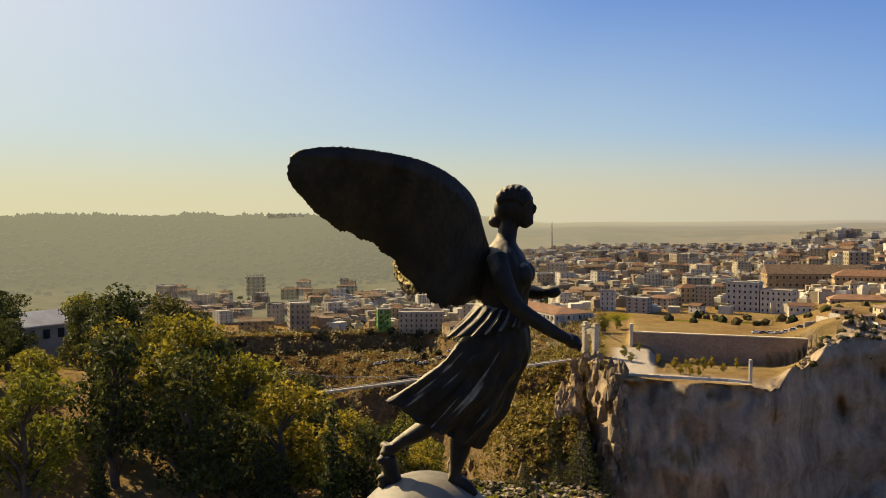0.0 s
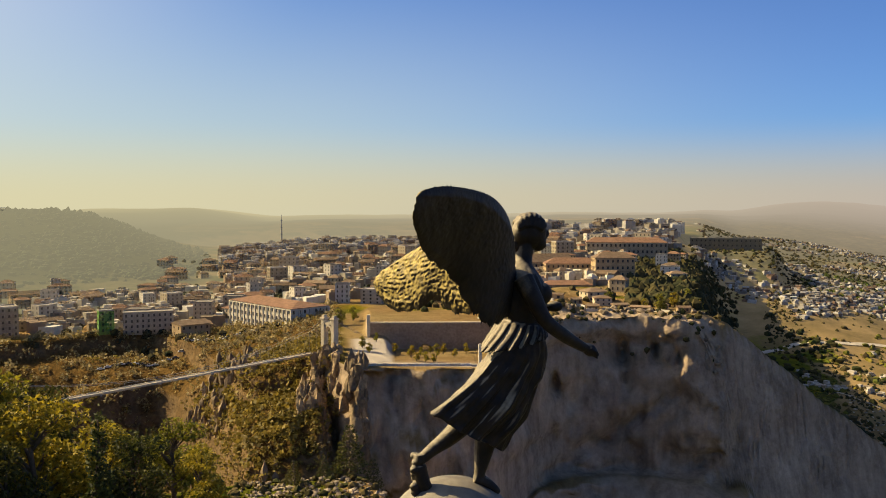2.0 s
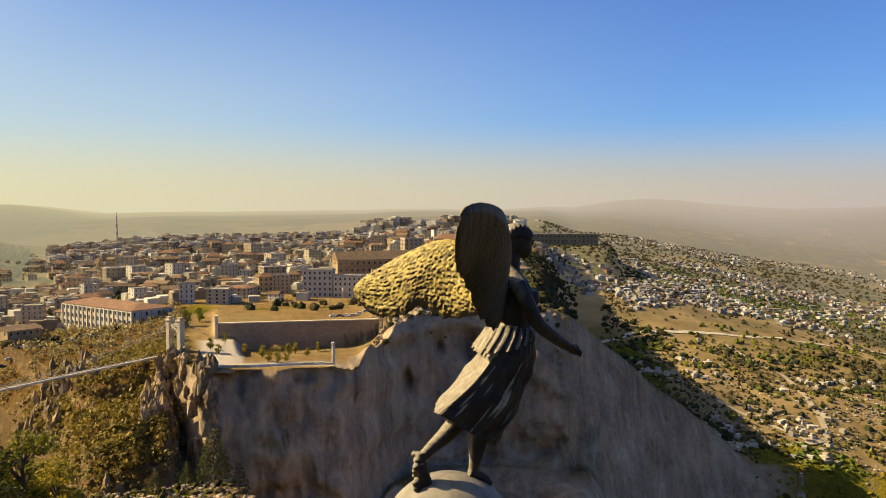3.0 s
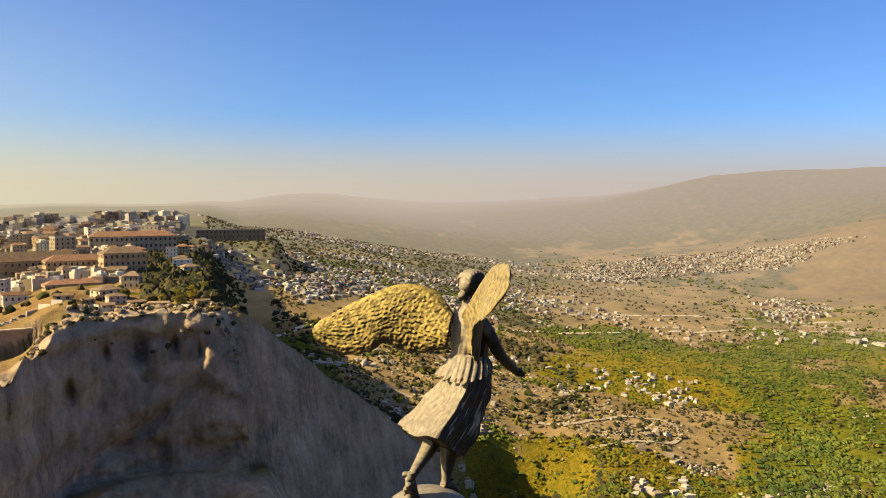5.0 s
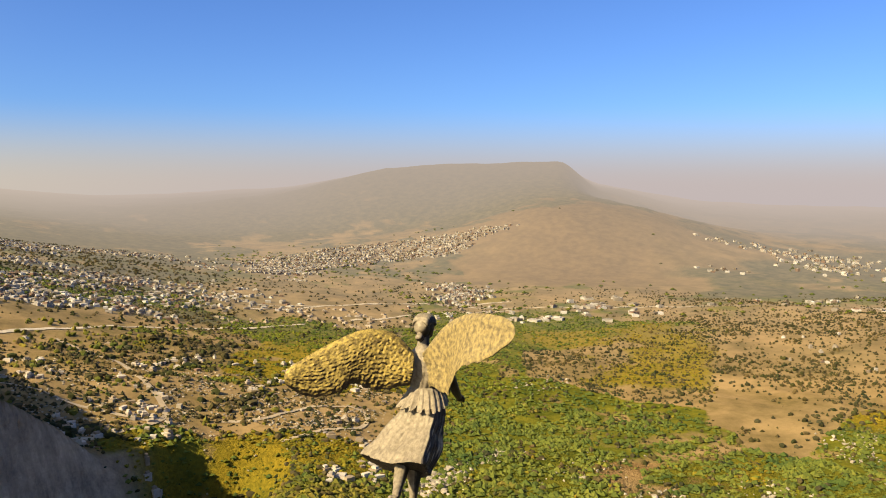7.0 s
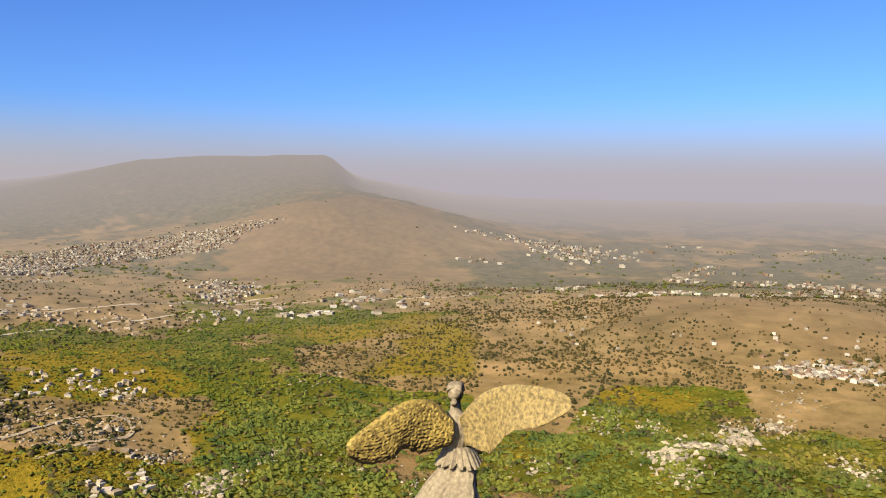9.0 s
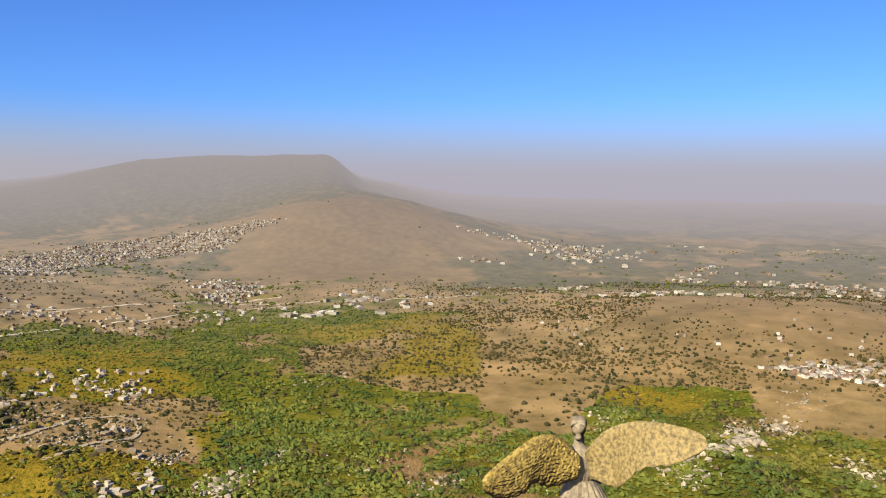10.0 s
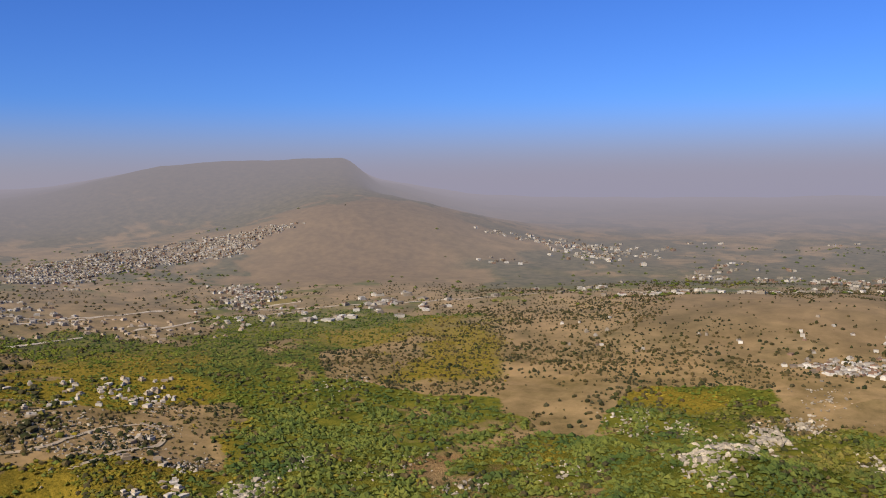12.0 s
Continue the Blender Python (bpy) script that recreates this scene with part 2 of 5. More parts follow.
def smooth_fields(x, y):
    """Ploughed or grazed ground where next to nothing grows."""
    return np.maximum.reduce([patch(x, y, 46, 59.5, 1160, 1600), patch(x, y, 98, 114, 745, 890), patch(x, y, 90, 106, 1060, 1340), patch(x, y, 32, 42, 880, 1130), patch(x, y, 79.8, 85, 735, 885, 0.4), 0.94 * patch(x, y, 62, 84, 1700, 2600)])


def yellow_field(x, y):
    return patch(x, y, 71.5, 79.5, 865, 1210, 0.45) * step(-0.45, 0.15, fbm(x, y, 60) + 0.16)


def greenness(x, y):
    """How thickly scrub and wood cover the ground, 0 to 1."""
    b, r = polar(x, y)
    n = 0.6 * fbm(x, y, 120) + 0.40 * fbm(x, y, 45) + 0.22 * fbm(x, y, 17, 2)
    east = step(30, 34, b)
    dry = np.maximum.reduce([0.92 * patch(x, y, 30, 60.5, 622, 750, 0.7), 0.55 * patch(x, y, 30, 46, 500, 1160), 1.1 * dry_field(x, y), smooth_fields(x, y), (0.50 - 0.12 * step(76, 82, b)) * step(1180, 1350, r)])
    dry = dry * (1 - 0.45 * patch(x, y, 60, 70, 1080, 1420)) * (1 - patch(x, y, 24, 32, 600, 4000))
    dry = dry - 0.45 * step(0.0, 0.5, fbm(x, y + 900, 260, 3)) * step(1450, 1600, r) * step(2800, 2500, r) * step(76, 82, b) - 0.5 * patch(x, y, 60, 71, 2450, 3000)
    bias = east * (0.42 - 1.25 * dry) + 0.6 * step(36, 39, b) * step(50, 46, b) * step(640, 600, r)
    bias = bias + 0.9 * step(560, 900, r) * step(-8, -14, b) - 0.6 * step(-3, 0, b) * step(26, 22, b) * step(520, 480, r)
    bias = bias + (0.55 - 1.2 * step(440, 480, r)) * step(-34, -30, b) * step(-0.5, -2.5, b) * step(180, 230, r) * step(620, 580, r) - 2.0 * step(18, 22, b) * step(41, 37, b) * step(480, 460, r)
    bias = bias + 0.75 * step(2500, 2900, r) * step(40, 50, b) * step(76, 72, b) + 0.5 * step(20, 26, b) * step(50, 44, b) * step(1150, 1250, r)
    return step(-0.15, 0.3, n + bias)


def cover(x, y, z, normal_z):
    """Land cover: scrub, gold autumn scrub, bare rock, paving."""
    b, r = polar(x, y)
    rock = step(0.72, 0.5, normal_z) * step(700, 600, r) * (1 - step(38, 41, b) * step(70, 60, b))
    inset = r - far_rim(b)
    rock = np.maximum(rock, step(8.5, 10, b) * step(27, 25, b) * step(-20, -10, inset) * step(18, 6, inset + 12 * fbm(x, y, 14, 3)))
    rock = rock * (1 - 0.8 * step(0.0, -2.0, b))
    gold = step(0.04, 0.48, fbm(x + 300, y, 190) + 0.35 * fbm(x, y + 300, 45) + 0.5 * yellow_field(x, y) + 0.30 * bell(b, 56, 8) * step(860, 780, r) + 0.34 * bell(b, 66, 16) * step(720, 620, r) + 0.75 * bell(b, 92, 5) * bell(r, 765, 70))
    rust = step(-48, -44, b) * step(0.5, -1, b) * step(195, 225, r) * step(575, 545, r)
    red = bell(b, 70, 9) * step(1600, 1850, r) * step(2900, 2600, r) + 0.4 * patch(x, y, 88, 108, 1040, 1360)
    # Wood cover under the grove, also darkening the slope to imitate its shade.
    shady = step(22, 23.5, b) * step(27, 26, b) * step(490, 540, r) * step(1000, 850, r)
    rock = np.maximum(rock, step(16, 19, b) * step(42, 38, b) * step(90, 130, r) * np.where(b > 29, step(8, -4, r - spur_line(b)), step(425, 400, r)))
    suburb = step(22, 26, b) * step(53, 44, b) * step(1030, 1120, r) * step(2200, 1900, r) * step(-0.5, 0.1, fbm(x, y, 120, 3))
    hedged = step(-0.14, 0.24, fbm(x, y + 900, 190, 4)) * step(1430, 1560, r) * step(2900, 2400, r) * step(74, 80, b)
    wood = np.maximum.reduce([step(1450, 2100, r), suburb, hedged, step(-6, -10, b) * step(540, 600, r), shady])
    thick = step(-9, -13, b) * step(860, 960, r)
    paved = np.maximum(step(0.0, 0.8, b) * step(3.4, 3.0, b) * step(420, 414, r), step(10, 9.3, b) * step(0, 0.8, b) * step(352, 349, r)) * step(338, 342, r)
    field = yellow_field(x, y)
    return np.maximum.reduce([greenness(x, y), 0.7 * field, shady, thick, 0.75 * suburb, 0.8 * hedged, rust * step(-0.75, -0.2, fbm(x, y, 40, 3))]) * (1 - rock), np.maximum(gold, field), rock, paved, np.minimum(red, 1), wood, rust, thick


def ground_mesh(name, radii, bearings):
    bb, rr = np.meshgrid(np.radians(bearings), radii)
    if radii[-1] < 700:
        # rows that follow the cliff, so that its face is finely cut
        rim = np.degrees(bb) * 0 + far_rim(np.degrees(bb))
        rr = np.where(rr < 300, rr, np.where(rr < 400, 300 + (rr - 300) / 100 * (rim - 330), np.where(rr < 470, rim - 30 + (rr - 400) / 2, rim + 5 + (rr - 470) / 150 * (615 - rim))))
    x, y = np.sin(bb) * rr, np.cos(bb) * rr
    co = np.stack([x, y, height(x, y)], -1).reshape(-1, 3)
    # craggy cliff: push steep ground in and out by noise over the face
    z = co[:, 2]
    flat = np.abs(np.gradient(z.reshape(bb.shape), axis=0) / np.gradient(rr, axis=0)).ravel()
    deg, out = polar(co[:, 0], co[:, 1])
    push = step(0.7, 1.6, flat) * step(300, 330, out) * step(520, 490, out) * (9.0 * fbm(deg * 7.5, z * 1.1, 36, 3) + 6.5 * np.abs(fbm(deg * 7.5 + 90, z * 1.2, 16, 2)) + 4.5 * fbm(deg * 2.2, z * 1.3 + 50, 9, 3) + 3.2 * fbm(deg * 7.5 + 33, z * 0.8, 8, 3) + 2.2 * np.abs(fbm(deg * 7.5, z * 0.5 + 20, 5, 2)))
    push = push * (1 - 0.6 * step(26, 29, deg))
    for cave_b, cave_z, wide, tall in ((19.2, -73, 0.45, 5.0), (19.4, -86, 0.4, 4.0), (21.4, -71, 0.3, 3.5), (14.6, -82, 0.35, 5.0), (23.0, -74, 0.25, 3.0), (16.9, -70, 0.3, 3.5)):
        push = push + 13 * bell(deg, cave_b, wide) * bell(z, cave_z, tall) * step(0.7, 1.6, flat)
    ledge = np.interp(deg, [13.0, 16.0, 19.5, 22.0, 24.0], [-128, -124, -112, -98, -92]) + 2.5 * fbm(deg * 7.5, z * 0, 12, 2)
    push = push + 5.0 * step(-1.5, 1.5, z - ledge) * step(10, 4, z - ledge) * step(13, 14, deg) * step(24, 23, deg) * step(0.7, 1.6, flat)
    co[:, :2] *= (1 + push / np.maximum(out, 1))[:, None]
    n, m = len(radii), len(bearings)
    i = np.arange((n - 1) * (m - 1))
    a = i // (m - 1) * m + i % (m - 1)
    quads = np.stack([a, a + m, a + m + 1, a + 1], -1)
    me = bpy.data.meshes.new(name)
    me.from_pydata(co.tolist(), [], quads[:, ::-1].tolist())
    me.polygons.foreach_set("use_smooth", [True] * len(me.polygons))
    normals = np.empty(len(co) * 3, np.float32)
    me.vertex_normals.foreach_get("vector", normals)
    for key, values in zip(("scrub", "gold", "rock", "paved", "red", "wood", "rust", "forest"), cover(co[:, 0], co[:, 1], co[:, 2], np.abs(normals[2::3]))):
        me.attributes.new(key, "FLOAT", "POINT").data.foreach_set("value", values.astype(np.float32))
    return me


def earth(name, far=False):
    """Dry soil, scrub and rock by land cover."""
    m, nodes, links, p = material(name, 1.0)
    p.inputs["Specular IOR Level"].default_value = 0.0

    def attribute(key):
        a = nodes.new("ShaderNodeAttribute")
        a.attribute_name = key
        return a.outputs["Fac"]

    fine, mid, big = noise_node(nodes, links, 0.35, 8.0, 0.7), noise_node(nodes, links, 0.05, 6.0), noise_node(nodes, links, 0.008, 5.0)
    soil = ramp_node(nodes, links, fine, (0.17, 0.12, 0.05), (0.41, 0.305, 0.14), 0.38, 0.62)
    soil = blend(nodes, links, 0.5, soil, ramp_node(nodes, links, mid, (0.20, 0.145, 0.06), (0.43, 0.325, 0.16), 0.4, 0.6))
    soil = blend(nodes, links, 0.4, soil, ramp_node(nodes, links, big, (0.31, 0.18, 0.085), (0.36, 0.28, 0.15), 0.4, 0.6))
    if far:
        place, cells = nodes.new("ShaderNodeNewGeometry"), nodes.new("ShaderNodeTexVoronoi")
        cells.inputs["Scale"].default_value = 0.0075
        links.new(place.outputs["Position"], cells.inputs["Vector"])
        tone = nodes.new("ShaderNodeSeparateColor")
        links.new(cells.outputs["Color"], tone.inputs[0])
        soil = blend(nodes, links, 0.55, soil, ramp_node(nodes, links, tone.outputs[0], (0.15, 0.125, 0.055), (0.42, 0.30, 0.15), 0.1, 0.9))
        soil = blend(nodes, links, 0.5, soil, ramp_node(nodes, links, noise_node(nodes, links, 0.016, 8.0, 0.7), (0.10, 0.10, 0.04), (0.43, 0.32, 0.165), 0.38, 0.6))
    soil = blend(nodes, links, attribute("red"), soil, ramp_node(nodes, links, mid, (0.165, 0.118, 0.055), (0.265, 0.19, 0.092)))
    green = ramp_node(nodes, links, fine, (0.06, 0.085, 0.013), (0.19, 0.20, 0.03), 0.35, 0.68)
    green = blend(nodes, links, 0.5, green, ramp_node(nodes, links, mid, (0.05, 0.078, 0.014), (0.26, 0.235, 0.032), 0.38, 0.64))
    gold = ramp_node(nodes, links, fine, (0.13, 0.115, 0.016), (0.36, 0.275, 0.036), 0.33, 0.68)
    c = blend(nodes, links, attribute("gold"), green, gold)
    c = blend(nodes, links, attribute("wood"), c, ramp_node(nodes, links, mid, (0.07, 0.08, 0.035), (0.19, 0.17, 0.09)))
    c = blend(nodes, links, attribute("forest"), c, ramp_node(nodes, links, fine, (0.022, 0.03, 0.014), (0.06, 0.066, 0.03), 0.38, 0.62))
    c = blend(nodes, links, attribute("rust"), c, ramp_node(nodes, links, fine, (0.075, 0.05, 0.02), (0.24, 0.15, 0.055), 0.33, 0.68))
    add = nodes.new("ShaderNodeMath")
    add.operation = "MULTIPLY_ADD"
    links.new(fine, add.inputs[0])
    add.inputs[1].default_value, add.inputs[2].default_value = 3.0, -1.9
    spread = nodes.new("ShaderNodeMath")
    spread.operation, spread.use_clamp = "MULTIPLY_ADD", True
    links.new(attribute("scrub"), spread.inputs[0])
    spread.inputs[1].default_value = 2.2
    links.new(add.outputs[0], spread.inputs[2])
    c = blend(nodes, links, spread.outputs[0], soil, c)
    stone = ramp_node(nodes, links, fine, (0.31, 0.25, 0.19), (0.64, 0.54, 0.42), 0.3, 0.7)
    stone = blend(nodes, links, 0.45, stone, ramp_node(nodes, links, mid, (0.26, 0.205, 0.15), (0.64, 0.54, 0.41)))
    here, flow, streak = nodes.new("ShaderNodeNewGeometry"), nodes.new("ShaderNodeVectorMath"), nodes.new("ShaderNodeTexNoise")
    flow.operation, flow.inputs[1].default_value = "MULTIPLY", (0.16, 0.16, 0.014)
    streak.inputs["Scale"].default_value, streak.inputs["Detail"].default_value, streak.inputs["Roughness"].default_value = 1.0, 7.0, 0.62
    links.new(here.outputs["Position"], flow.inputs[0])
    links.new(flow.outputs[0], streak.inputs["Vector"])
    stone = blend(nodes, links, 0.55, stone, ramp_node(nodes, links, streak.outputs["Fac"], (0.62, 0.58, 0.55), (1.35, 1.3, 1.25), 0.36, 0.62), "MULTIPLY")
    c = blend(nodes, links, attribute("rock"), c, stone)
    c = blend(nodes, links, attribute("paved"), c, (0.60, 0.55, 0.48))
    c = blend(nodes, links, 1.0, c, (0.74, 0.69, 0.64), "MULTIPLY")
    links.new(c, p.inputs["Base Color"])
    crack = noise_node(nodes, links, 0.11, 9.0, 0.72)
    relief(nodes, links, p, blend(nodes, links, attribute("rock"), fine, crack), 0.25 if far else 0.8, 2.0 if far else 3.0)
    # The far land glows with haze put into its material.
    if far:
        painted_haze(nodes, links, p.outputs[0], True)
    return m


bearings = np.concatenate([np.arange(-180, -52, 2.0), np.arange(-52, -8, 0.3), np.arange(-8, 42, 0.15), np.arange(42, 118, 0.45), np.arange(118, 180.1, 2.0)])
far_bearings = np.concatenate([np.arange(-180, -52, 2.0), np.arange(-52, 118, 0.34), np.arange(118, 180.1, 2.0)])
near_rings = np.concatenate([np.geomspace(0.5, 60, 20)[:-1], np.arange(60, 300, 4.0), np.arange(300, 400, 1.2), np.arange(400, 470, 0.75), np.arange(470, 621, 3.0)])
far_rings = np.concatenate([np.arange(618, 1000, 5.0), np.geomspace(1000, 4850, 140)])
ground = tagged(new("ground", ground_mesh("ground", near_rings, bearings)), "dry hills, rock gorge and scrubby valley floor", "ground", kind="structure")
ground.data.materials.append(earth("earth"))
backdrop = tagged(new("backdrop", ground_mesh("backdrop", far_rings, far_bearings)), "far hills and plain in dusty haze", "hills", kind="structure")
backdrop.data.materials.append(earth("far_earth", True))


from mathutils import kdtree


# ---- builders ----
def mesh_of(bm, name, smooth=True):
    me = bpy.data.meshes.new(name)
    bmesh.ops.recalc_face_normals(bm, faces=bm.faces)
    bm.to_mesh(me)
    bm.free()
    if smooth:
        me.polygons.foreach_set("use_smooth", [True] * len(me.polygons))
    return me


def part(name, shape, mat, parent, label="", smooth=False):
    """Links a bmesh or a mesh as one mesh object under a thing or a part."""
    me = shape if isinstance(shape, bpy.types.Mesh) else mesh_of(shape, name, smooth)
    if not me.materials:
        me.materials.append(mat)
    ob = new(name, me)
    ob.parent = parent
    return tagged(ob, label)


def thing(name, label, category, group="", at=(0, 0, 0), turn=0.0):
    ob = tagged(new(name), label, category, group)
    ob.matrix_basis = Matrix.Translation(at) @ Matrix.Rotation(radians(turn), 4, "Z")
    return ob


def box(bm, size, at, turn=0.0, bevel=0.0):
    made = bmesh.ops.create_cube(bm, size=1)["verts"]
    bmesh.ops.transform(bm, matrix=Matrix.Translation(at) @ Matrix.Rotation(turn, 4, "Z") @ Matrix.Diagonal((*size, 1)), verts=made)
    if bevel:
        edges = {e for v in made for e in v.link_edges}
        bmesh.ops.bevel(bm, geom=list(edges), offset=bevel, segments=1, affect="EDGES")


def box_shape(size, at, bevel=0.0):
    bm = bmesh.new()
    box(bm, size, at, 0.0, bevel)
    return bm


def rings(bm, sections, around=48, ripple=None, cap=True):
    """A skin over rings: each (centre, half depth, half width, tilt, slew), with ripple(turn, along) for folds."""
    rows = []
    for k, (c, hd, hw, tilt, *lean) in enumerate(sections):
        along, row = k / (len(sections) - 1), []
        for j in range(around):
            a = 2 * math.pi * j / around
            f = 1 + (ripple(a, along) if ripple else 0)
            dx, dy = math.cos(a) * hd * f, math.sin(a) * hw * f
            row.append(bm.verts.new((c[0] + dx + (lean[0] * dy if lean else 0), c[1] + dy, c[2] - tilt * dx)))
        rows.append(row)
    for one, two in zip(rows, rows[1:]):
        for j in range(around):
            bm.faces.new((one[j], one[(j + 1) % around], two[(j + 1) % around], two[j]))
    if cap:
        bm.faces.new(rows[0])
        bm.faces.new(rows[-1])


def between(points, n):
    """n values eased through rows of numbers by a Catmull-Rom curve."""
    p = np.array(points, float)
    out = []
    for t in np.linspace(0, len(p) - 1, n):
        i = min(int(t), len(p) - 2)
        u = t - i
        a, b, c, d = p[max(i - 1, 0)], p[i], p[i + 1], p[min(i + 2, len(p) - 1)]
        out.append(0.5 * (2 * b + (c - a) * u + (2 * a - 5 * b + 4 * c - d) * u * u + (3 * b - a - 3 * c + d) * u ** 3))
    return out


def limb(bm, points, around=14, n=18):
    """A tube through points (x, y, z, radius)."""
    rows, path = [], between(points, n)
    for k, p in enumerate(path):
        ahead = Vector(path[min(k + 1, n - 1)][:3]) - Vector(path[max(k - 1, 0)][:3])
        q = ahead.to_track_quat("Z", "Y")
        rows.append([bm.verts.new(Vector(p[:3]) + q @ Vector((math.cos(a) * p[3], math.sin(a) * p[3], 0))) for a in np.linspace(0, 2 * math.pi, around, endpoint=False)])
    for one, two in zip(rows, rows[1:]):
        for j in range(around):
            bm.faces.new((one[j], one[(j + 1) % around], two[(j + 1) % around], two[j]))
    bm.faces.new(rows[0])
    bm.faces.new(rows[-1])


def lump(bm, at, radii, turn=0.0, detail=3):
    made = bmesh.ops.create_icosphere(bm, subdivisions=detail, radius=1)["verts"]
    bmesh.ops.transform(bm, matrix=Matrix.Translation(at) @ Matrix.Rotation(turn, 4, "Y") @ Matrix.Diagonal((*radii, 1)), verts=made)


def land(x, y):
    return float(height(np.array([x]), np.array([y]))[0])


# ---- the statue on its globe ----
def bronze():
    """Dark bronze; sunlight and shade are coloured in, pale on back and upward faces."""
    m, nodes, links, p = material("weathered_sunlit_bronze", 0.62, 0.15)
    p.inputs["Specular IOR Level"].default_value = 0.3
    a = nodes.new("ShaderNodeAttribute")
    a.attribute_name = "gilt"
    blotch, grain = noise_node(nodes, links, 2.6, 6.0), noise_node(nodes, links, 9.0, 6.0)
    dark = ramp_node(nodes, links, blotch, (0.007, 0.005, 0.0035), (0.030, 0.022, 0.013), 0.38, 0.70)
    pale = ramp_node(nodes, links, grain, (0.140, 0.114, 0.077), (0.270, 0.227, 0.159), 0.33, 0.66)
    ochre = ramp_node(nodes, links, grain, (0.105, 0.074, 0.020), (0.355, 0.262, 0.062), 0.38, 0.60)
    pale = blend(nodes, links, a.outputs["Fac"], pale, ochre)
    # Faces turned this way get the pale tone that imitates sunlight.
    sun_side = nodes.new("ShaderNodeVectorMath")
    sun_side.operation, sun_side.inputs[1].default_value = "DOT_PRODUCT", Vector((-0.55, 0.22, 0.80)).normalized()
    links.new(nodes.new("ShaderNodeNewGeometry").outputs["Normal"], sun_side.inputs[0])
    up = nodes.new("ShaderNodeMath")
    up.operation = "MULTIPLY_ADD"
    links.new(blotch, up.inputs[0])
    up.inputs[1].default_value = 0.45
    links.new(sun_side.outputs["Value"], up.inputs[2])
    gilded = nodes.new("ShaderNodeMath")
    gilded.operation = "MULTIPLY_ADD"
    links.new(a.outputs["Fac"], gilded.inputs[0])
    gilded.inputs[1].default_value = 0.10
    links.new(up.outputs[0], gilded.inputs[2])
    lit_tone = nodes.new("ShaderNodeMapRange")
    lit_tone.interpolation_type = "SMOOTHSTEP"
    lit_tone.inputs["From Min"].default_value, lit_tone.inputs["From Max"].default_value = 0.38, 0.74
    links.new(gilded.outputs[0], lit_tone.inputs["Value"])
    c = blend(nodes, links, lit_tone.outputs[0], dark, pale)
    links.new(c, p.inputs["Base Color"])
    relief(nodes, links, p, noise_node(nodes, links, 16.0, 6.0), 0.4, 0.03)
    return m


def wing(bm, lead, trail, hollow, feather, ragged):
    """A thick wing between a leading and a trailing curve, with rows of feathers in relief on both faces."""
    nu, nv = 190, 110
    top, low = between(lead, nu), between(trail, nu)
    faces_of = []
    normal = (Vector(top[nu // 2]) - Vector(low[nu // 2])).cross(Vector(top[-1]) - Vector(top[0])).normalized()
    for side in (1, -1):
        grid = []
        for i in range(nu):
            u, row = i / (nu - 1), []
            for j in range(nv):
                v = j / (nv - 1)
                # small overlapping scales near the root, quills that run out to the tip, a smoother flank below
                wob = noise.noise((u * 9, v * 6, side * 3.0))
                lane = u * 25 + 0.8 * wob + 2.5 * (v - 0.5) ** 2
                across = (v * 12 + 0.5 * (int(lane) % 2) + 0.5 * wob) % 1.0
                scale = (0.25 + 0.75 * (lane % 1.0)) * (1 - (2 * across - 1) ** 2)
                quill = ((v + 0.25 * u) * 13 + 0.5 * wob) % 1.0
                quill = (1 - (2 * quill - 1) ** 2) * (0.6 + 0.4 * math.sin(u * 75 + 17 * v))
                mix = min(1.0, max(0.0, (u - 0.52 - 0.15 * (v - 0.5)) / 0.12))
                bare = min(1.0, max(0.0, 3.0 - 14 * abs(v - 0.72) - 7 * abs(u - 0.58) + 1.5 * wob))
                pit = noise.noise((u * 60, v * 34, side * 7.0))
                plume = feather * ((scale + (quill - scale) * mix) * (1 - 0.75 * bare) + 0.85 * pit)
                scallop = ragged * (1 - abs(2 * ((u * 11 + 3.1) % 1.0) - 1)) * v ** 3
                blunt = math.sqrt(max(0.0, 1 - (max(0.0, u - 0.88) / 0.12) ** 3.2))
                p = Vector(top[i]).lerp(Vector(low[i]), 0.5 + (v * (1 + scallop) - 0.5) * max(blunt, 0.03))
                thick = 0.034 + 0.09 * (1 - u) * (1 - v) ** 2 + 0.02 * (1 - v) ** 3
                bow = hollow * math.sin(math.pi * min(1, v)) * (1 - 0.5 * u)
                edge = min(1, 8 * v, 8 * (1 - v), 12 * (1 - u))
                row.append(bm.verts.new(p + normal * (bow + side * edge * (thick + plume))))
            grid.append(row)
        for i in range(nu - 1):
            for j in range(nv - 1):
                bm.faces.new((grid[i][j], grid[i + 1][j], grid[i + 1][j + 1], grid[i][j + 1]))
        faces_of.append(grid)
    one, two = faces_of
    for i in range(nu - 1):
        for j in (0, nv - 1):
            bm.faces.new((one[i][j], one[i + 1][j], two[i + 1][j], two[i][j]))
    for j in range(nv - 1):
        for i in (0, nu - 1):
            bm.faces.new((one[i][j], one[i][j + 1], two[i][j + 1], two[i][j]))


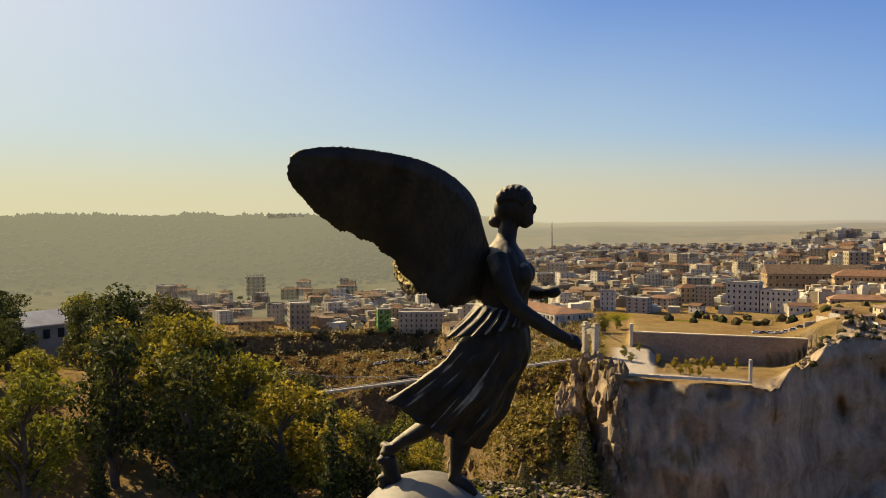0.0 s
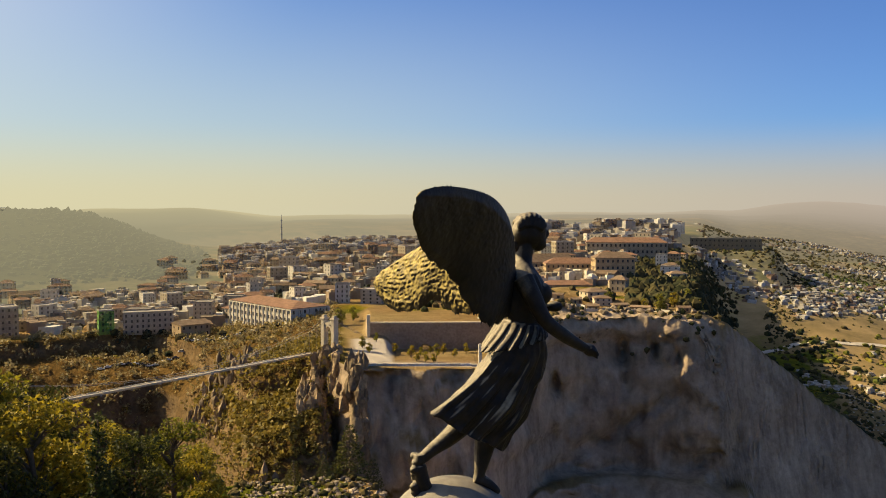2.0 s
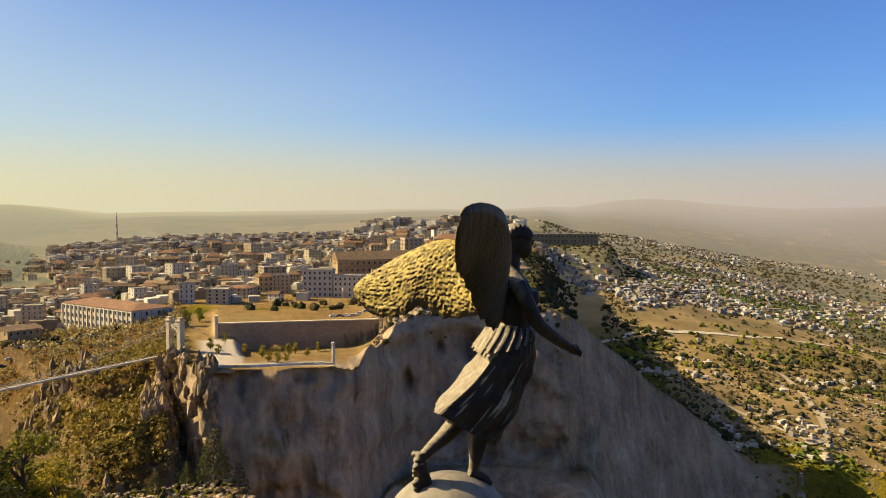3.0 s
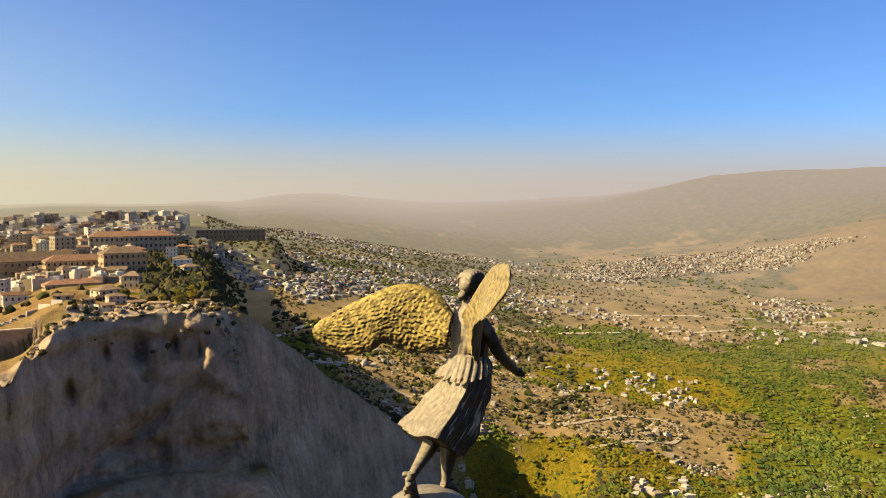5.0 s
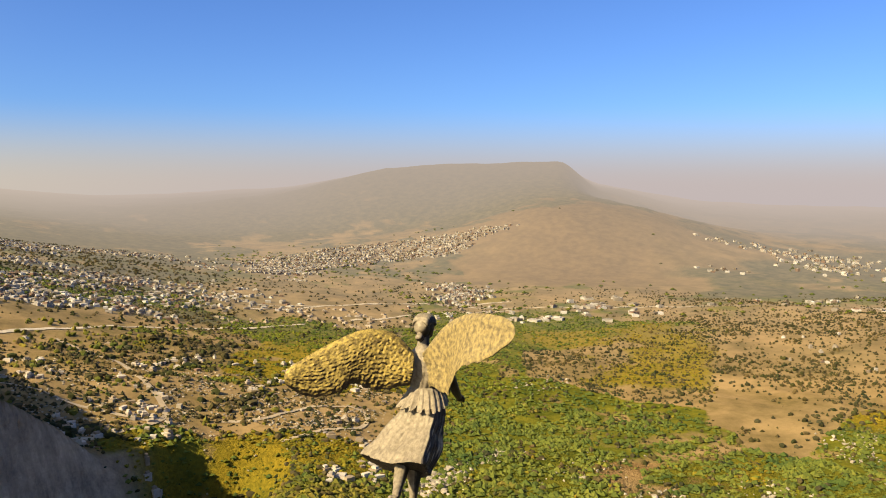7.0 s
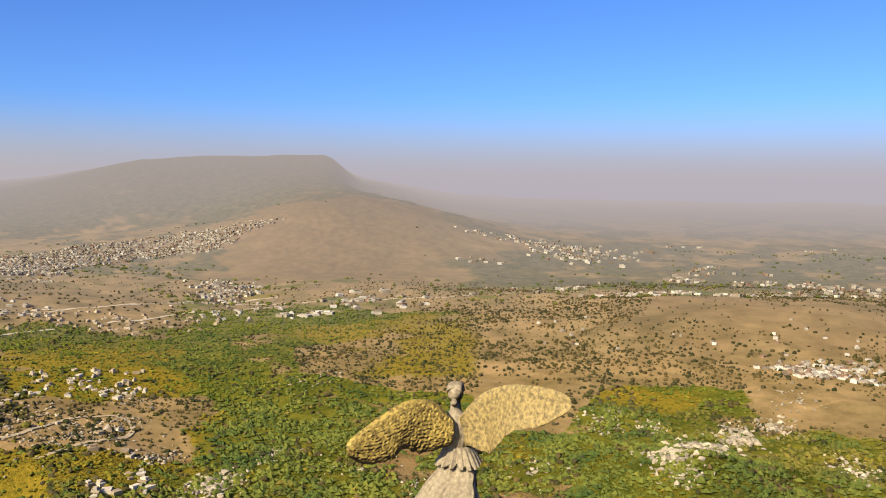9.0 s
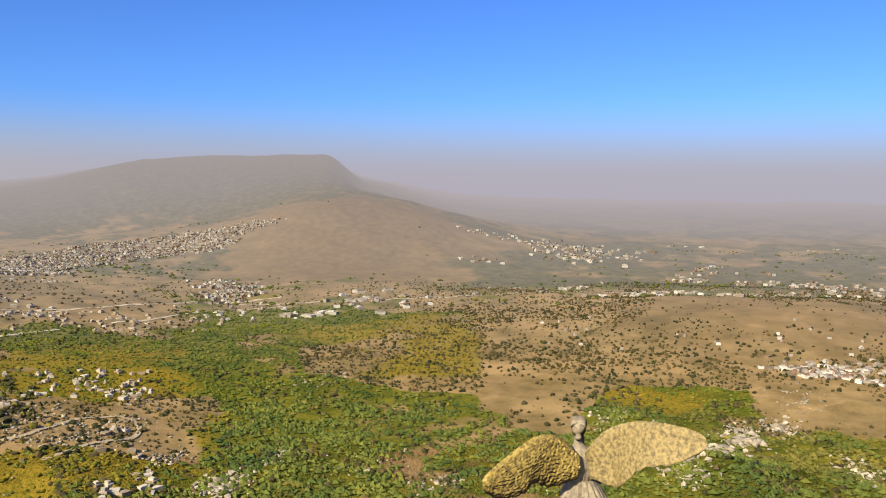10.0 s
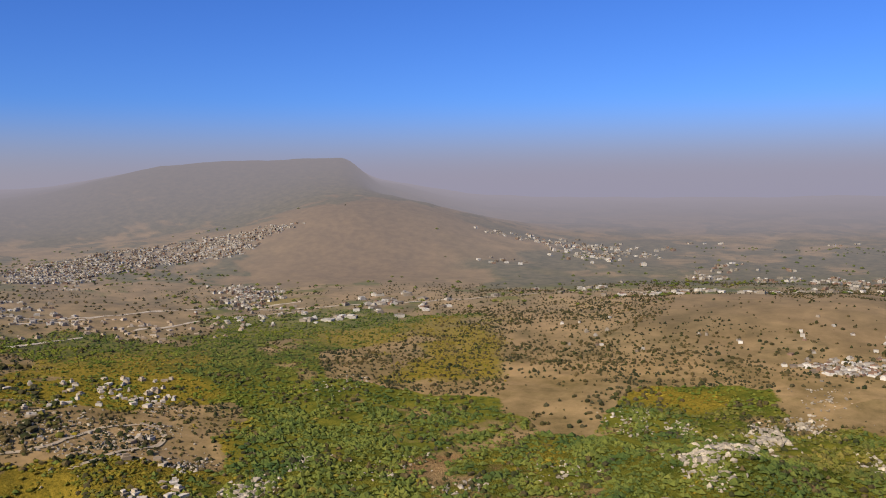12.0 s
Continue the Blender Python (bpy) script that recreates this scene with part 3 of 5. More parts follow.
def drapery(bm, levels, rows, around, fold, inner=0.82):
    """Cloth through rings of eight places each, from the back's left corner round by its right to the front, with folds along it."""
    skin = []
    for row in between([[c for p in ring for c in p] for ring in levels], rows):
        ring = np.array(row).reshape(-1, 3)
        loop = np.array(between(np.concatenate([ring[-2:], ring, ring[:3]]).tolist(), (len(ring) + 4) * around // len(ring) + 1))[2 * around // len(ring):][:around]
        skin.append(loop)
    rings_of = []
    for k, loop in enumerate(skin):
        s, middle, made = k / (rows - 1), loop.mean(0), []
        for j, p in enumerate(loop):
            out = p - middle
            out[2] *= 0.2
            out /= np.linalg.norm(out) + 1e-6
            made.append(bm.verts.new(p + out * fold(8.0 * j / around, s)))
        rings_of.append(made)
    # the hem turns in, so that the cloth has a dark hollow below
    middle = skin[-1].mean(0)
    for lift, f in ((0.0, 0.95), (0.06, inner)):
        rings_of.append([bm.verts.new(middle + (p - middle) * f + np.array([0, 0, lift])) for p in skin[-1]])
    for one, two in zip(rings_of, rings_of[1:]):
        for j in range(around):
            bm.faces.new((one[j], one[(j + 1) % around], two[(j + 1) % around], two[j]))
    bm.faces.new(rings_of[0])
    bm.faces.new(rings_of[-1])


def build_statue():
    bm = bmesh.new()
    # trunk, leaning ahead
    body = [(1.14, 0.0, 2.05, 0.47, 0.46), (1.18, 0.0, 2.35, 0.45, 0.45), (1.22, 0.02, 2.66, 0.40, 0.40), (1.24, 0.04, 2.95, 0.41, 0.43), (1.29, 0.06, 3.28, 0.42, 0.49),
            (1.26, 0.08, 3.58, 0.31, 0.49), (1.26, 0.11, 3.74, 0.20, 0.30), (1.29, 0.13, 3.86, 0.16, 0.175), (1.34, 0.15, 4.12, 0.145, 0.155)]
    rings(bm, [((s[0], s[1], s[2]), s[3], s[4], 0.05) for s in between(body, 60)], 72, lambda a, s: 0.022 * math.sin(9 * a + 7 * s) * (s < 0.75) + 0.014 * math.sin(17 * a - 13 * s) * (s < 0.8))
    for y in (-0.17, 0.27):
        lump(bm, (1.57, y, 3.27), (0.17, 0.18, 0.2))
    # overfold that flares behind the waist, in pleats
    waist = [(0.90, 0.33, 2.78), (0.83, 0.02, 2.80), (0.90, -0.30, 2.80), (1.22, -0.41, 2.76), (1.50, -0.30, 2.72), (1.63, 0.02, 2.70), (1.50, 0.34, 2.72), (1.22, 0.45, 2.76)]
    drapery(bm, [waist,
                 [(0.83, 0.42, 2.58), (0.74, 0.01, 2.60), (0.74, -0.43, 2.60), (1.14, -0.54, 2.60), (1.50, -0.38, 2.60), (1.68, 0.02, 2.60), (1.50, 0.40, 2.60), (1.18, 0.53, 2.60)],
                 [(0.69, 0.60, 2.29), (0.55, 0.0, 2.27), (0.45, -0.62, 2.33), (0.97, -0.70, 2.38), (1.46, -0.45, 2.47), (1.71, 0.02, 2.50), (1.46, 0.46, 2.47), (1.10, 0.66, 2.36)]],
            26, 160, lambda w, s: min(1, 0.2 + 1.2 * s) * (0.043 * math.sin(15.5 * w + 0.8 * s + 0.7 * math.sin(2.3 * w)) * (1.0 if w < 4.5 else 0.5) + 0.018 * math.sin(31 * w + 2)))
    # skirt blown back to a broad hem
    drapery(bm, [[(p[0], p[1], p[2] - 0.05) for p in waist],
                 [(0.80, 0.50, 2.20), (0.70, 0.02, 2.20), (0.66, -0.48, 2.25), (1.15, -0.52, 2.20), (1.53, -0.38, 2.15), (1.68, 0.02, 2.10), (1.53, 0.44, 2.15), (1.15, 0.56, 2.20)],
                 [(0.53, 0.93, 1.66), (0.35, 0.20, 1.66), (0.20, -0.58, 1.78), (0.74, -0.60, 1.60), (1.22, -0.42, 1.45), (1.42, 0.05, 1.38), (1.20, 0.62, 1.42), (0.84, 0.93, 1.52)],
                 [(0.19, 1.38, 1.07), (-0.14, 0.35, 1.10), (-0.42, -0.70, 1.35), (0.16, -0.66, 0.94), (0.62, -0.44, 0.68), (0.88, 0.10, 0.44), (0.66, 0.82, 0.56), (0.46, 1.28, 0.82)]],
            64, 200, lambda w, s: min(1, 0.1 + 1.1 * s) * (0.030 * math.sin(9 * w + 2.5 * s) * (0.5 + 0.8 * (2.0 < w < 5.0)) + 0.020 * math.sin(19 * w - 3 * s + 1) + 0.011 * math.sin(41 * w + 6 * s) + 0.10 * noise.noise((w * 1.5, s * 4.5, 1.0)) + 0.055 * noise.noise((w * 3.4, s * 9.0, 4.0))))
    # legs and feet: one heel raised behind, one toe on the globe
    limb(bm, [(0.25, 0.15, 0.95, 0.2), (-0.05, 0.05, 0.72, 0.16), (-0.36, -0.07, 0.54, 0.115), (-0.52, -0.12, 0.42, 0.1)])
    limb(bm, [(-0.57, -0.13, 0.50, 0.1), (-0.58, -0.14, 0.28, 0.12), (-0.53, -0.14, 0.02, 0.13), (-0.43, -0.14, -0.17, 0.1), (-0.36, -0.14, -0.24, 0.05)])
    for k in range(7):
        lump(bm, (-0.66 + 0.02 * math.sin(2.1 * k), -0.14 + 0.07 * math.cos(1.7 * k), 0.44 - 0.1 * k), (0.09, 0.08, 0.075), 0.4, 2)
    limb(bm, [(0.62, 0.02, 0.75, 0.21), (0.56, 0.0, 0.42, 0.16), (0.50, -0.02, 0.12, 0.105), (0.47, -0.02, -0.02, 0.1)])
    limb(bm, [(0.40, -0.02, 0.0, 0.1), (0.56, -0.02, -0.07, 0.11), (0.74, -0.03, -0.2, 0.09), (0.84, -0.03, -0.28, 0.05)])
    # arms
    limb(bm, [(1.20, -0.36, 3.56, 0.17), (1.32, -0.55, 3.25, 0.155), (1.52, -0.62, 2.86, 0.13), (1.9, -0.52, 2.56, 0.115), (2.26, -0.40, 2.34, 0.085)], 14, 24)
    lump(bm, (2.36, -0.38, 2.30), (0.15, 0.1, 0.11), 0.5)
    for k in range(4):
        limb(bm, [(2.36, -0.46 + 0.05 * k, 2.33, 0.04), (2.48, -0.46 + 0.05 * k, 2.24, 0.035), (2.46, -0.45 + 0.05 * k, 2.16, 0.03)], 8, 6)
    limb(bm, [(1.22, 0.52, 3.56, 0.17), (1.32, 0.68, 3.28, 0.15), (1.5, 0.76, 2.98, 0.125), (1.74, 0.68, 2.92, 0.11), (1.9, 0.6, 2.95, 0.085)], 14, 24)
    lump(bm, (1.98, 0.56, 2.95), (0.15, 0.1, 0.1))
    # head with bound hair and a knot
    lump(bm, (1.44, 0.16, 4.36), (0.275, 0.235, 0.335))
    lump(bm, (1.58, 0.16, 4.17), (0.135, 0.145, 0.18))
    lump(bm, (1.715, 0.16, 4.29), (0.05, 0.038, 0.085), 0.3, 2)
    lump(bm, (1.66, 0.16, 4.09), (0.06, 0.075, 0.055), 0, 2)
    for k in range(8):
        a = 0.25 + 0.34 * k
        for s in (-1, 1):
            limb(bm, [(1.43 + 0.235 * math.cos(a), 0.16 - 0.04 * s, 4.40 + 0.25 * math.sin(a), 0.045), (1.40 + 0.25 * math.cos(a), 0.16 + 0.16 * s, 4.40 + 0.22 * math.sin(a), 0.052), (1.37 + 0.2 * math.cos(a), 0.16 + 0.22 * s, 4.34 + 0.1 * math.sin(a), 0.04)], 8, 8)
    lump(bm, (1.10, 0.14, 4.10), (0.11, 0.11, 0.10), 0.4)
    lump(bm, (1.27, 0.155, 4.32), (0.19, 0.215, 0.24))
    first = len(bm.faces)
    wing(bm, [(0.98, -0.09, 3.79), (0.89, -0.72, 4.50), (0.42, -1.65, 4.95), (-0.40, -2.87, 5.09), (-0.92, -3.46, 5.00)],
         [(1.00, -0.14, 2.92), (0.52, -1.00, 2.84), (0.17, -1.24, 3.10), (-0.29, -1.78, 3.76), (-0.72, -2.62, 4.10), (-1.0, -3.48, 4.66)], 0.05, 0.010, 0.045)
    wing(bm, [(0.93, 0.20, 3.72), (0.72, 0.70, 4.24), (0.22, 1.34, 4.34), (-0.48, 2.06, 3.94), (-1.18, 2.76, 3.40)],
         [(0.66, 0.14, 2.95), (0.24, 0.90, 2.80), (-0.14, 1.35, 3.00), (-0.46, 1.60, 2.80), (-0.88, 2.22, 2.72), (-1.25, 2.74, 3.06)], 0.16, 0.037, 0.035)
    raw = mesh_of(bm, "statue_parts")
    # weld all the pieces into one skin
    plumes = kdtree.KDTree(len(raw.vertices))
    on_wing = {v for p in raw.polygons[first:] for v in p.vertices}
    for v in raw.vertices:
        plumes.insert(v.co, v.index)
    plumes.balance()
    rough = new("statue_parts", raw)
    weld = rough.modifiers.new("weld", "REMESH")
    weld.mode, weld.voxel_size, weld.use_smooth_shade = "VOXEL", 0.0205, True
    me = bpy.data.meshes.new_from_object(rough.evaluated_get(bpy.context.evaluated_depsgraph_get()))
    me.name = "statue"
    bpy.data.objects.remove(rough)
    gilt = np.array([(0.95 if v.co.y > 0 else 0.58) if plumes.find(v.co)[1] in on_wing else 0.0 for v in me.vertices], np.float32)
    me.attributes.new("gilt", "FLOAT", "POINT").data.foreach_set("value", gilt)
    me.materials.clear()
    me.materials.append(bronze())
    return tagged(new("statue", me), "weathered bronze winged statue striding on a globe", "statue")


statue = build_statue()
pale_stone = surface("pale_stone", (0.2, 0.17, 0.13), (0.32, 0.28, 0.22), 1.6, 0.25, 0.85, 0.4, 0.03)
bm = bmesh.new()
bmesh.ops.create_uvsphere(bm, u_segments=72, v_segments=36, radius=1.3)
globe_me = mesh_of(bm, "globe")
globe_me.materials.append(surface("globe_stone", (0.13, 0.11, 0.085), (0.25, 0.22, 0.17), 5.0, 0.8, 0.6, 0.25, 0.02))
globe = tagged(new("globe", globe_me), "grey stone globe under the statue's feet", "globe")
globe.location = (0, 0, -1.3)
pedestal = thing("pedestal", "plain pale stone monument pier beneath the globe", "pedestal", at=(0, 0, 0))
for name, size, z in (("cap", (3.2, 3.2, 0.5), -2.80), ("cornice", (7.4, 7.4, 0.9), -3.5), ("shaft", (6.6, 6.6, 17.5), -12.7), ("plinth", (8.4, 8.4, 2.4), -22.6)):
    part(name, box_shape(size, (0, 0, z), 0.12), pale_stone, pedestal)


# ---- trees ----
def leaves(name, low, high):
    m, nodes, links, p = material(name, 0.7)
    r = nodes.new("ShaderNodeNewGeometry").outputs["Random Per Island"]
    c = ramp_node(nodes, links, r, low, high, 0.0, 1.0)
    o = nodes.new("ShaderNodeObjectInfo").outputs["Random"]
    c = blend(nodes, links, 1.0, c, ramp_node(nodes, links, o, (0.75, 0.85, 0.8), (1.35, 1.15, 0.9), 0.0, 1.0), "MULTIPLY")
    links.new(c, p.inputs["Base Color"])
    t, mixer = nodes.new("ShaderNodeBsdfTranslucent"), nodes.new("ShaderNodeMixShader")
    links.new(c, t.inputs["Color"])
    mixer.inputs[0].default_value = 0.35
    links.new(p.outputs[0], mixer.inputs[1])
    links.new(t.outputs[0], mixer.inputs[2])
    links.new(mixer.outputs[0], nodes["Material Output"].inputs["Surface"])
    return m


bark = surface("bark", (0.07, 0.05, 0.035), (0.16, 0.12, 0.08), 6.0, 1.0, 0.95, 0.6, 0.05)
# Pine is darkened and gold brightened, so leaf colours imitate backlit trees.
pine_leaf = leaves("pine_leaf", (0.024, 0.030, 0.009), (0.10, 0.10, 0.022))
gold_sunlit_leaf = leaves("gold_sunlit_leaf", (0.085, 0.085, 0.012), (0.36, 0.30, 0.036))


def crown_mesh(rng, lobes, count, size):
    """Small leaf sprays, each of two folded blades, spread over some lobes (x, y, z, radius across, radius up)."""
    lobes = np.array(lobes)
    weight = lobes[:, 3] ** 2
    pick = rng.choice(len(lobes), count, p=weight / weight.sum())
    way = rng.normal(size=(count, 3))
    way /= np.linalg.norm(way, axis=1)[:, None]
    deep = rng.uniform(0.45, 1.08, count) ** 0.6
    l = lobes[pick]
    c = l[:, :3] + way * deep[:, None] * np.stack([l[:, 3], l[:, 3], l[:, 4]], 1)
    a, b = rng.normal(size=(count, 3)), rng.normal(size=(count, 3))
    a /= np.linalg.norm(a, axis=1)[:, None]
    b = np.cross(a, b)
    b /= np.linalg.norm(b, axis=1)[:, None]
    n = np.cross(a, b)
    s = (size * rng.uniform(0.6, 1.4, count))[:, None]
    co = np.stack([c - a * s, c + b * s * 0.55 + n * s * 0.2, c + a * s, c - b * s * 0.55 + n * s * 0.2], 1).reshape(-1, 3)
    k = np.arange(count)[:, None] * 4
    tris = np.concatenate([k + [[0, 1, 2]], k + [[0, 2, 3]]])
    me = bpy.data.meshes.new("crown")
    me.from_pydata(co.tolist(), [], tris.tolist())
    return me


def build_tree(name, label, seed, kind, leaf):
    """A tree of height 1 that stands at the origin."""
    rng = np.random.RandomState(seed)
    ob = thing(name, label, "tree", "trees on the slope")
    bm = bmesh.new()
    bend = rng.uniform(-0.04, 0.04, 2)
    limb(bm, [(0, 0, -0.06, 0.032), (bend[0], bend[1], 0.3, 0.024), (0, 0, 0.62, 0.015), (0, 0, 0.9, 0.005)], 8, 10)
    lobes = []
    if kind == "round":
        for k in range(20):
            a, h = rng.uniform(0, 6.28), rng.uniform(0.2, 0.86)
            reach = rng.uniform(0.08, 0.27) * (1.25 - 0.55 * h)
            lobes.append((math.cos(a) * reach, math.sin(a) * reach, h, rng.uniform(0.10, 0.17), rng.uniform(0.07, 0.12)))
            limb(bm, [(0, 0, h - 0.22, 0.012), (math.cos(a) * reach * 0.5, math.sin(a) * reach * 0.5, h - 0.1, 0.009), (math.cos(a) * reach, math.sin(a) * reach, h, 0.004)], 6, 5)
        lobes.append((0, 0, 0.86, 0.12, 0.12))
    elif kind == "spire":
        for k in range(16):
            h = 0.12 + 0.055 * k
            w = 0.11 * (1 - h) ** 0.7 + 0.015
            lobes.append((rng.uniform(-0.02, 0.02), rng.uniform(-0.02, 0.02), h, w, 0.06))
    else:
        for tier in range(9):
            h = 0.2 + 0.085 * tier
            w = 0.27 * (1 - h) + 0.02
            for k in range(6):
                a = k * 1.047 + tier * 0.5 + rng.uniform(-0.3, 0.3)
                lobes.append((math.cos(a) * w, math.sin(a) * w, h - 0.03, 0.30 * w + 0.02, 0.028))
                limb(bm, [(0, 0, h, 0.008), (math.cos(a) * w, math.sin(a) * w, h - 0.03, 0.003)], 5, 3)
    part("trunk", bm, bark, ob, smooth=True)
    part("crown", crown_mesh(rng, lobes, 3000 if kind == "round" else 1700, 0.020 if kind == "round" else 0.017), leaf, ob)
    return ob


tree_kinds = [build_tree("pine_tree", "dark green umbrella pine on the hillside", 1, "round", pine_leaf),
              build_tree("pine_tree", "dark green umbrella pine on the hillside", 2, "round", pine_leaf),
              build_tree("oak_tree", "yellow-green broad tree catching the sun", 3, "round", gold_sunlit_leaf),
              build_tree("cypress_tree", "slim dark cypress on the hillside", 4, "spire", pine_leaf),
              build_tree("fir_tree", "tiered dark conifer at the gorge edge", 5, "tiers", pine_leaf)]
rng = np.random.RandomState(11)
taken = []


def plant(kind, b, r, tall, first=[True] * 5):
    p = bearing(b, r)
    m = Matrix.Translation((p.x, p.y, land(p.x, p.y) - 0.2)) @ Matrix.Rotation(rng.uniform(0, 6.28), 4, "Z")
    ob = tree_kinds[kind] if first[kind] else copy_thing(tree_kinds[kind], m)
    first[kind] = False
    wide = rng.uniform(0.85, 1.15)
    ob.matrix_basis = m @ Matrix.Diagonal((tall * wide, tall * wide, tall, 1))


def skyline(b):
    """How far below the level the tree tops stay, in degrees, by bearing."""
    return np.interp(b, [-46, -36, -30, -26, -22, -18, -14, -10], [4.4, 4.6, 5.0, 7.8, 12.0, 13.2, 14.0, 16.5])


for k in range(1500):
    b, r = rng.uniform(-46, -12), rng.uniform(72, 250) if rng.rand() < 0.7 else rng.uniform(72, 140)
    if b > -20 and r > 112 or b > -25 and r > 200:
        continue
    p = bearing(b, r)
    if any((p - q).length < 5.2 + 0.012 * r for q in taken) or (p - bearing(-39.4, 150)).length < 8 or (p - bearing(-26.5, 287)).length < 30:
        continue
    least = 8.6 if -41.2 < b < -37.4 and r < 146 else 0.0
    room = 4.2 - r * math.tan(radians(max(least, skyline(b)) + rng.uniform(0, 2.6))) - land(p.x, p.y)
    tall = min(rng.uniform(9, 19), room)
    if tall < 3.2:
        continue
    taken.append(p)
    # Near trees take more gold leaf, imitating yellow sunlight on them.
    kind = 3 if rng.rand() < 0.10 else 2 if rng.rand() < (0.62 if r < 115 else 0.25) else rng.randint(0, 2)
    plant(kind, b, r, tall)
    if len(taken) > 165:
        break
for b, r, tall in ((4.5, 366, 6), (5.2, 391, 5), (6.3, 384, 7), (6.8, 402, 6), (7.6, 372, 4.5), (3.4, 398, 6), (2.1, 404, 5), (8.4, 406, 5.5), (5.9, 408, 4), (4.9, 352, 4.5), (5.5, 349, 5.5), (6.1, 351, 4.0), (1.6, 372, 5.0), (1.1, 386, 6.0), (-0.4, 470, 10), (0.5, 482, 9), (20.6, 462, 7), (21.7, 452, 11), (18.2, 486, 8), (22.6, 480, 9), (23.4, 500, 9), (24.2, 490, 8)):
    plant(2, b, r, tall)
for b, r, tall in ((-0.6, 99, 8.5), (1.2, 97, 6.0), (2.0, 94, 9.0), (-5.0, 96, 4.0), (4.2, 99, 4.5), (-2.6, 100, 4.2)):
    plant(4, b, r, tall)


# ---- scrub, woods and rocks that nobody could count ----
def ball(detail):
    if detail < 0:
        return np.array([(1, 0, 0), (-1, 0, 0), (0, 1, 0), (0, -1, 0), (0, 0, 1), (0, 0, -1)], float), np.array([(0, 2, 4), (2, 1, 4), (1, 3, 4), (3, 0, 4), (2, 0, 5), (1, 2, 5), (3, 1, 5), (0, 3, 5)])
    bm = bmesh.new()
    bmesh.ops.create_icosphere(bm, subdivisions=detail, radius=1)
    v = np.array([p.co[:] for p in bm.verts])
    f = np.array([[p.index for p in face.verts] for face in bm.faces])
    bm.free()
    return v, f


def clumps(name, label, category, places, sizes, mat, detail=1, squash=0.8, rough=0.3, seed=5):
    """Many ragged clumps joined into one object."""
    v, f = ball(detail)
    r = np.random.RandomState(seed)
    n, m = len(places), len(v)
    turn = r.uniform(0, 6.28, n)
    c, s = np.cos(turn)[:, None], np.sin(turn)[:, None]
    w = v[None] * (1 + rough * r.uniform(-1, 1, (n, m)))[:, :, None] * sizes[:, None, None]
    x, y = w[:, :, 0] * c - w[:, :, 1] * s, w[:, :, 0] * s + w[:, :, 1] * c
    co = np.stack([x + places[:, :1], y + places[:, 1:2], w[:, :, 2] * squash + places[:, 2:3] + 0.3 * sizes[:, None]], -1).reshape(-1, 3)
    faces = (f[None] + (np.arange(n) * m)[:, None, None]).reshape(-1, 3)
    me = bpy.data.meshes.new(name)
    me.from_pydata(co.tolist(), [], faces.tolist())
    me.materials.append(mat)
    return tagged(new(name, me), label, category, kind="stuff")


def thickets(name, label, category, places, sizes, mat, blades=34, squash=0.75, seed=6):
    """Many bushes of small leaf blades joined into one object."""
    r = np.random.RandomState(seed)
    n = len(places) * blades
    way = r.normal(size=(n, 3))
    way /= np.linalg.norm(way, axis=1)[:, None]
    big = np.repeat(sizes, blades)[:, None]
    c = np.repeat(places, blades, 0) + way * r.uniform(0.45, 1.05, (n, 1)) * big * np.array([1, 1, squash]) + np.array([0, 0, 0.35]) * big
    a, b = r.normal(size=(n, 3)), r.normal(size=(n, 3))
    a /= np.linalg.norm(a, axis=1)[:, None]
    b = np.cross(a, b)
    b /= np.linalg.norm(b, axis=1)[:, None]
    s = big * r.uniform(0.2, 0.4, (n, 1))
    co = np.stack([c - a * s, c + b * s * 0.7, c + a * s, c - b * s * 0.7], 1).reshape(-1, 3)
    k = np.arange(n)[:, None] * 4
    me = bpy.data.meshes.new(name)
    me.from_pydata(co.tolist(), [], (k + [[0, 1, 2, 3]]).tolist())
    me.materials.append(mat)
    return tagged(new(name, me), label, category, kind="stuff")


def scatter(count, b0, b1, r0, r1, keep, power=1.0, seed=1):
    """Places on the ground in a sector, kept by a chance from 0 to 1."""
    r = np.random.RandomState(seed)
    b, d = np.radians(r.uniform(b0, b1, count)), r0 + (r1 - r0) * r.rand(count) ** power
    x, y = np.sin(b) * d, np.cos(b) * d
    ok = r.rand(count) < keep(x, y)
    x, y = x[ok], y[ok]
    return np.stack([x, y, height(x, y)], 1)


def goldness(x, y):
    b, r = polar(x, y)
    return cover(x, y, None, np.ones_like(x))[1]


GREENS = [(0.110, 0.140, 0.022), (0.126, 0.156, 0.024), (0.116, 0.145, 0.022), (0.140, 0.166, 0.028), (0.095, 0.125, 0.021), (0.160, 0.174, 0.031)]
GOLDS = [(0.18, 0.163, 0.021), (0.21, 0.178, 0.023), (0.155, 0.155, 0.021), (0.18, 0.145, 0.023), (0.23, 0.195, 0.027)]
DARKS = [(0.06, 0.055, 0.025), (0.085, 0.072, 0.035), (0.05, 0.055, 0.022), (0.11, 0.09, 0.045)]
# Olive leaves greyed and lightened, putting gorge haze into their colour.
hazy_olive_leaf = leaves("hazy_olive_leaf", (0.10, 0.095, 0.052), (0.30, 0.265, 0.15))
orange_leaf = leaves("orange_leaf", (0.12, 0.088, 0.024), (0.38, 0.25, 0.056))
green_scrub, gold_scrub, dark_scrub = island_colours("green_scrub", GREENS, 0.9, 1.2), island_colours("gold_scrub", GOLDS, 0.9, 1.2), island_colours("dark_scrub", DARKS, 0.9, 1.2)
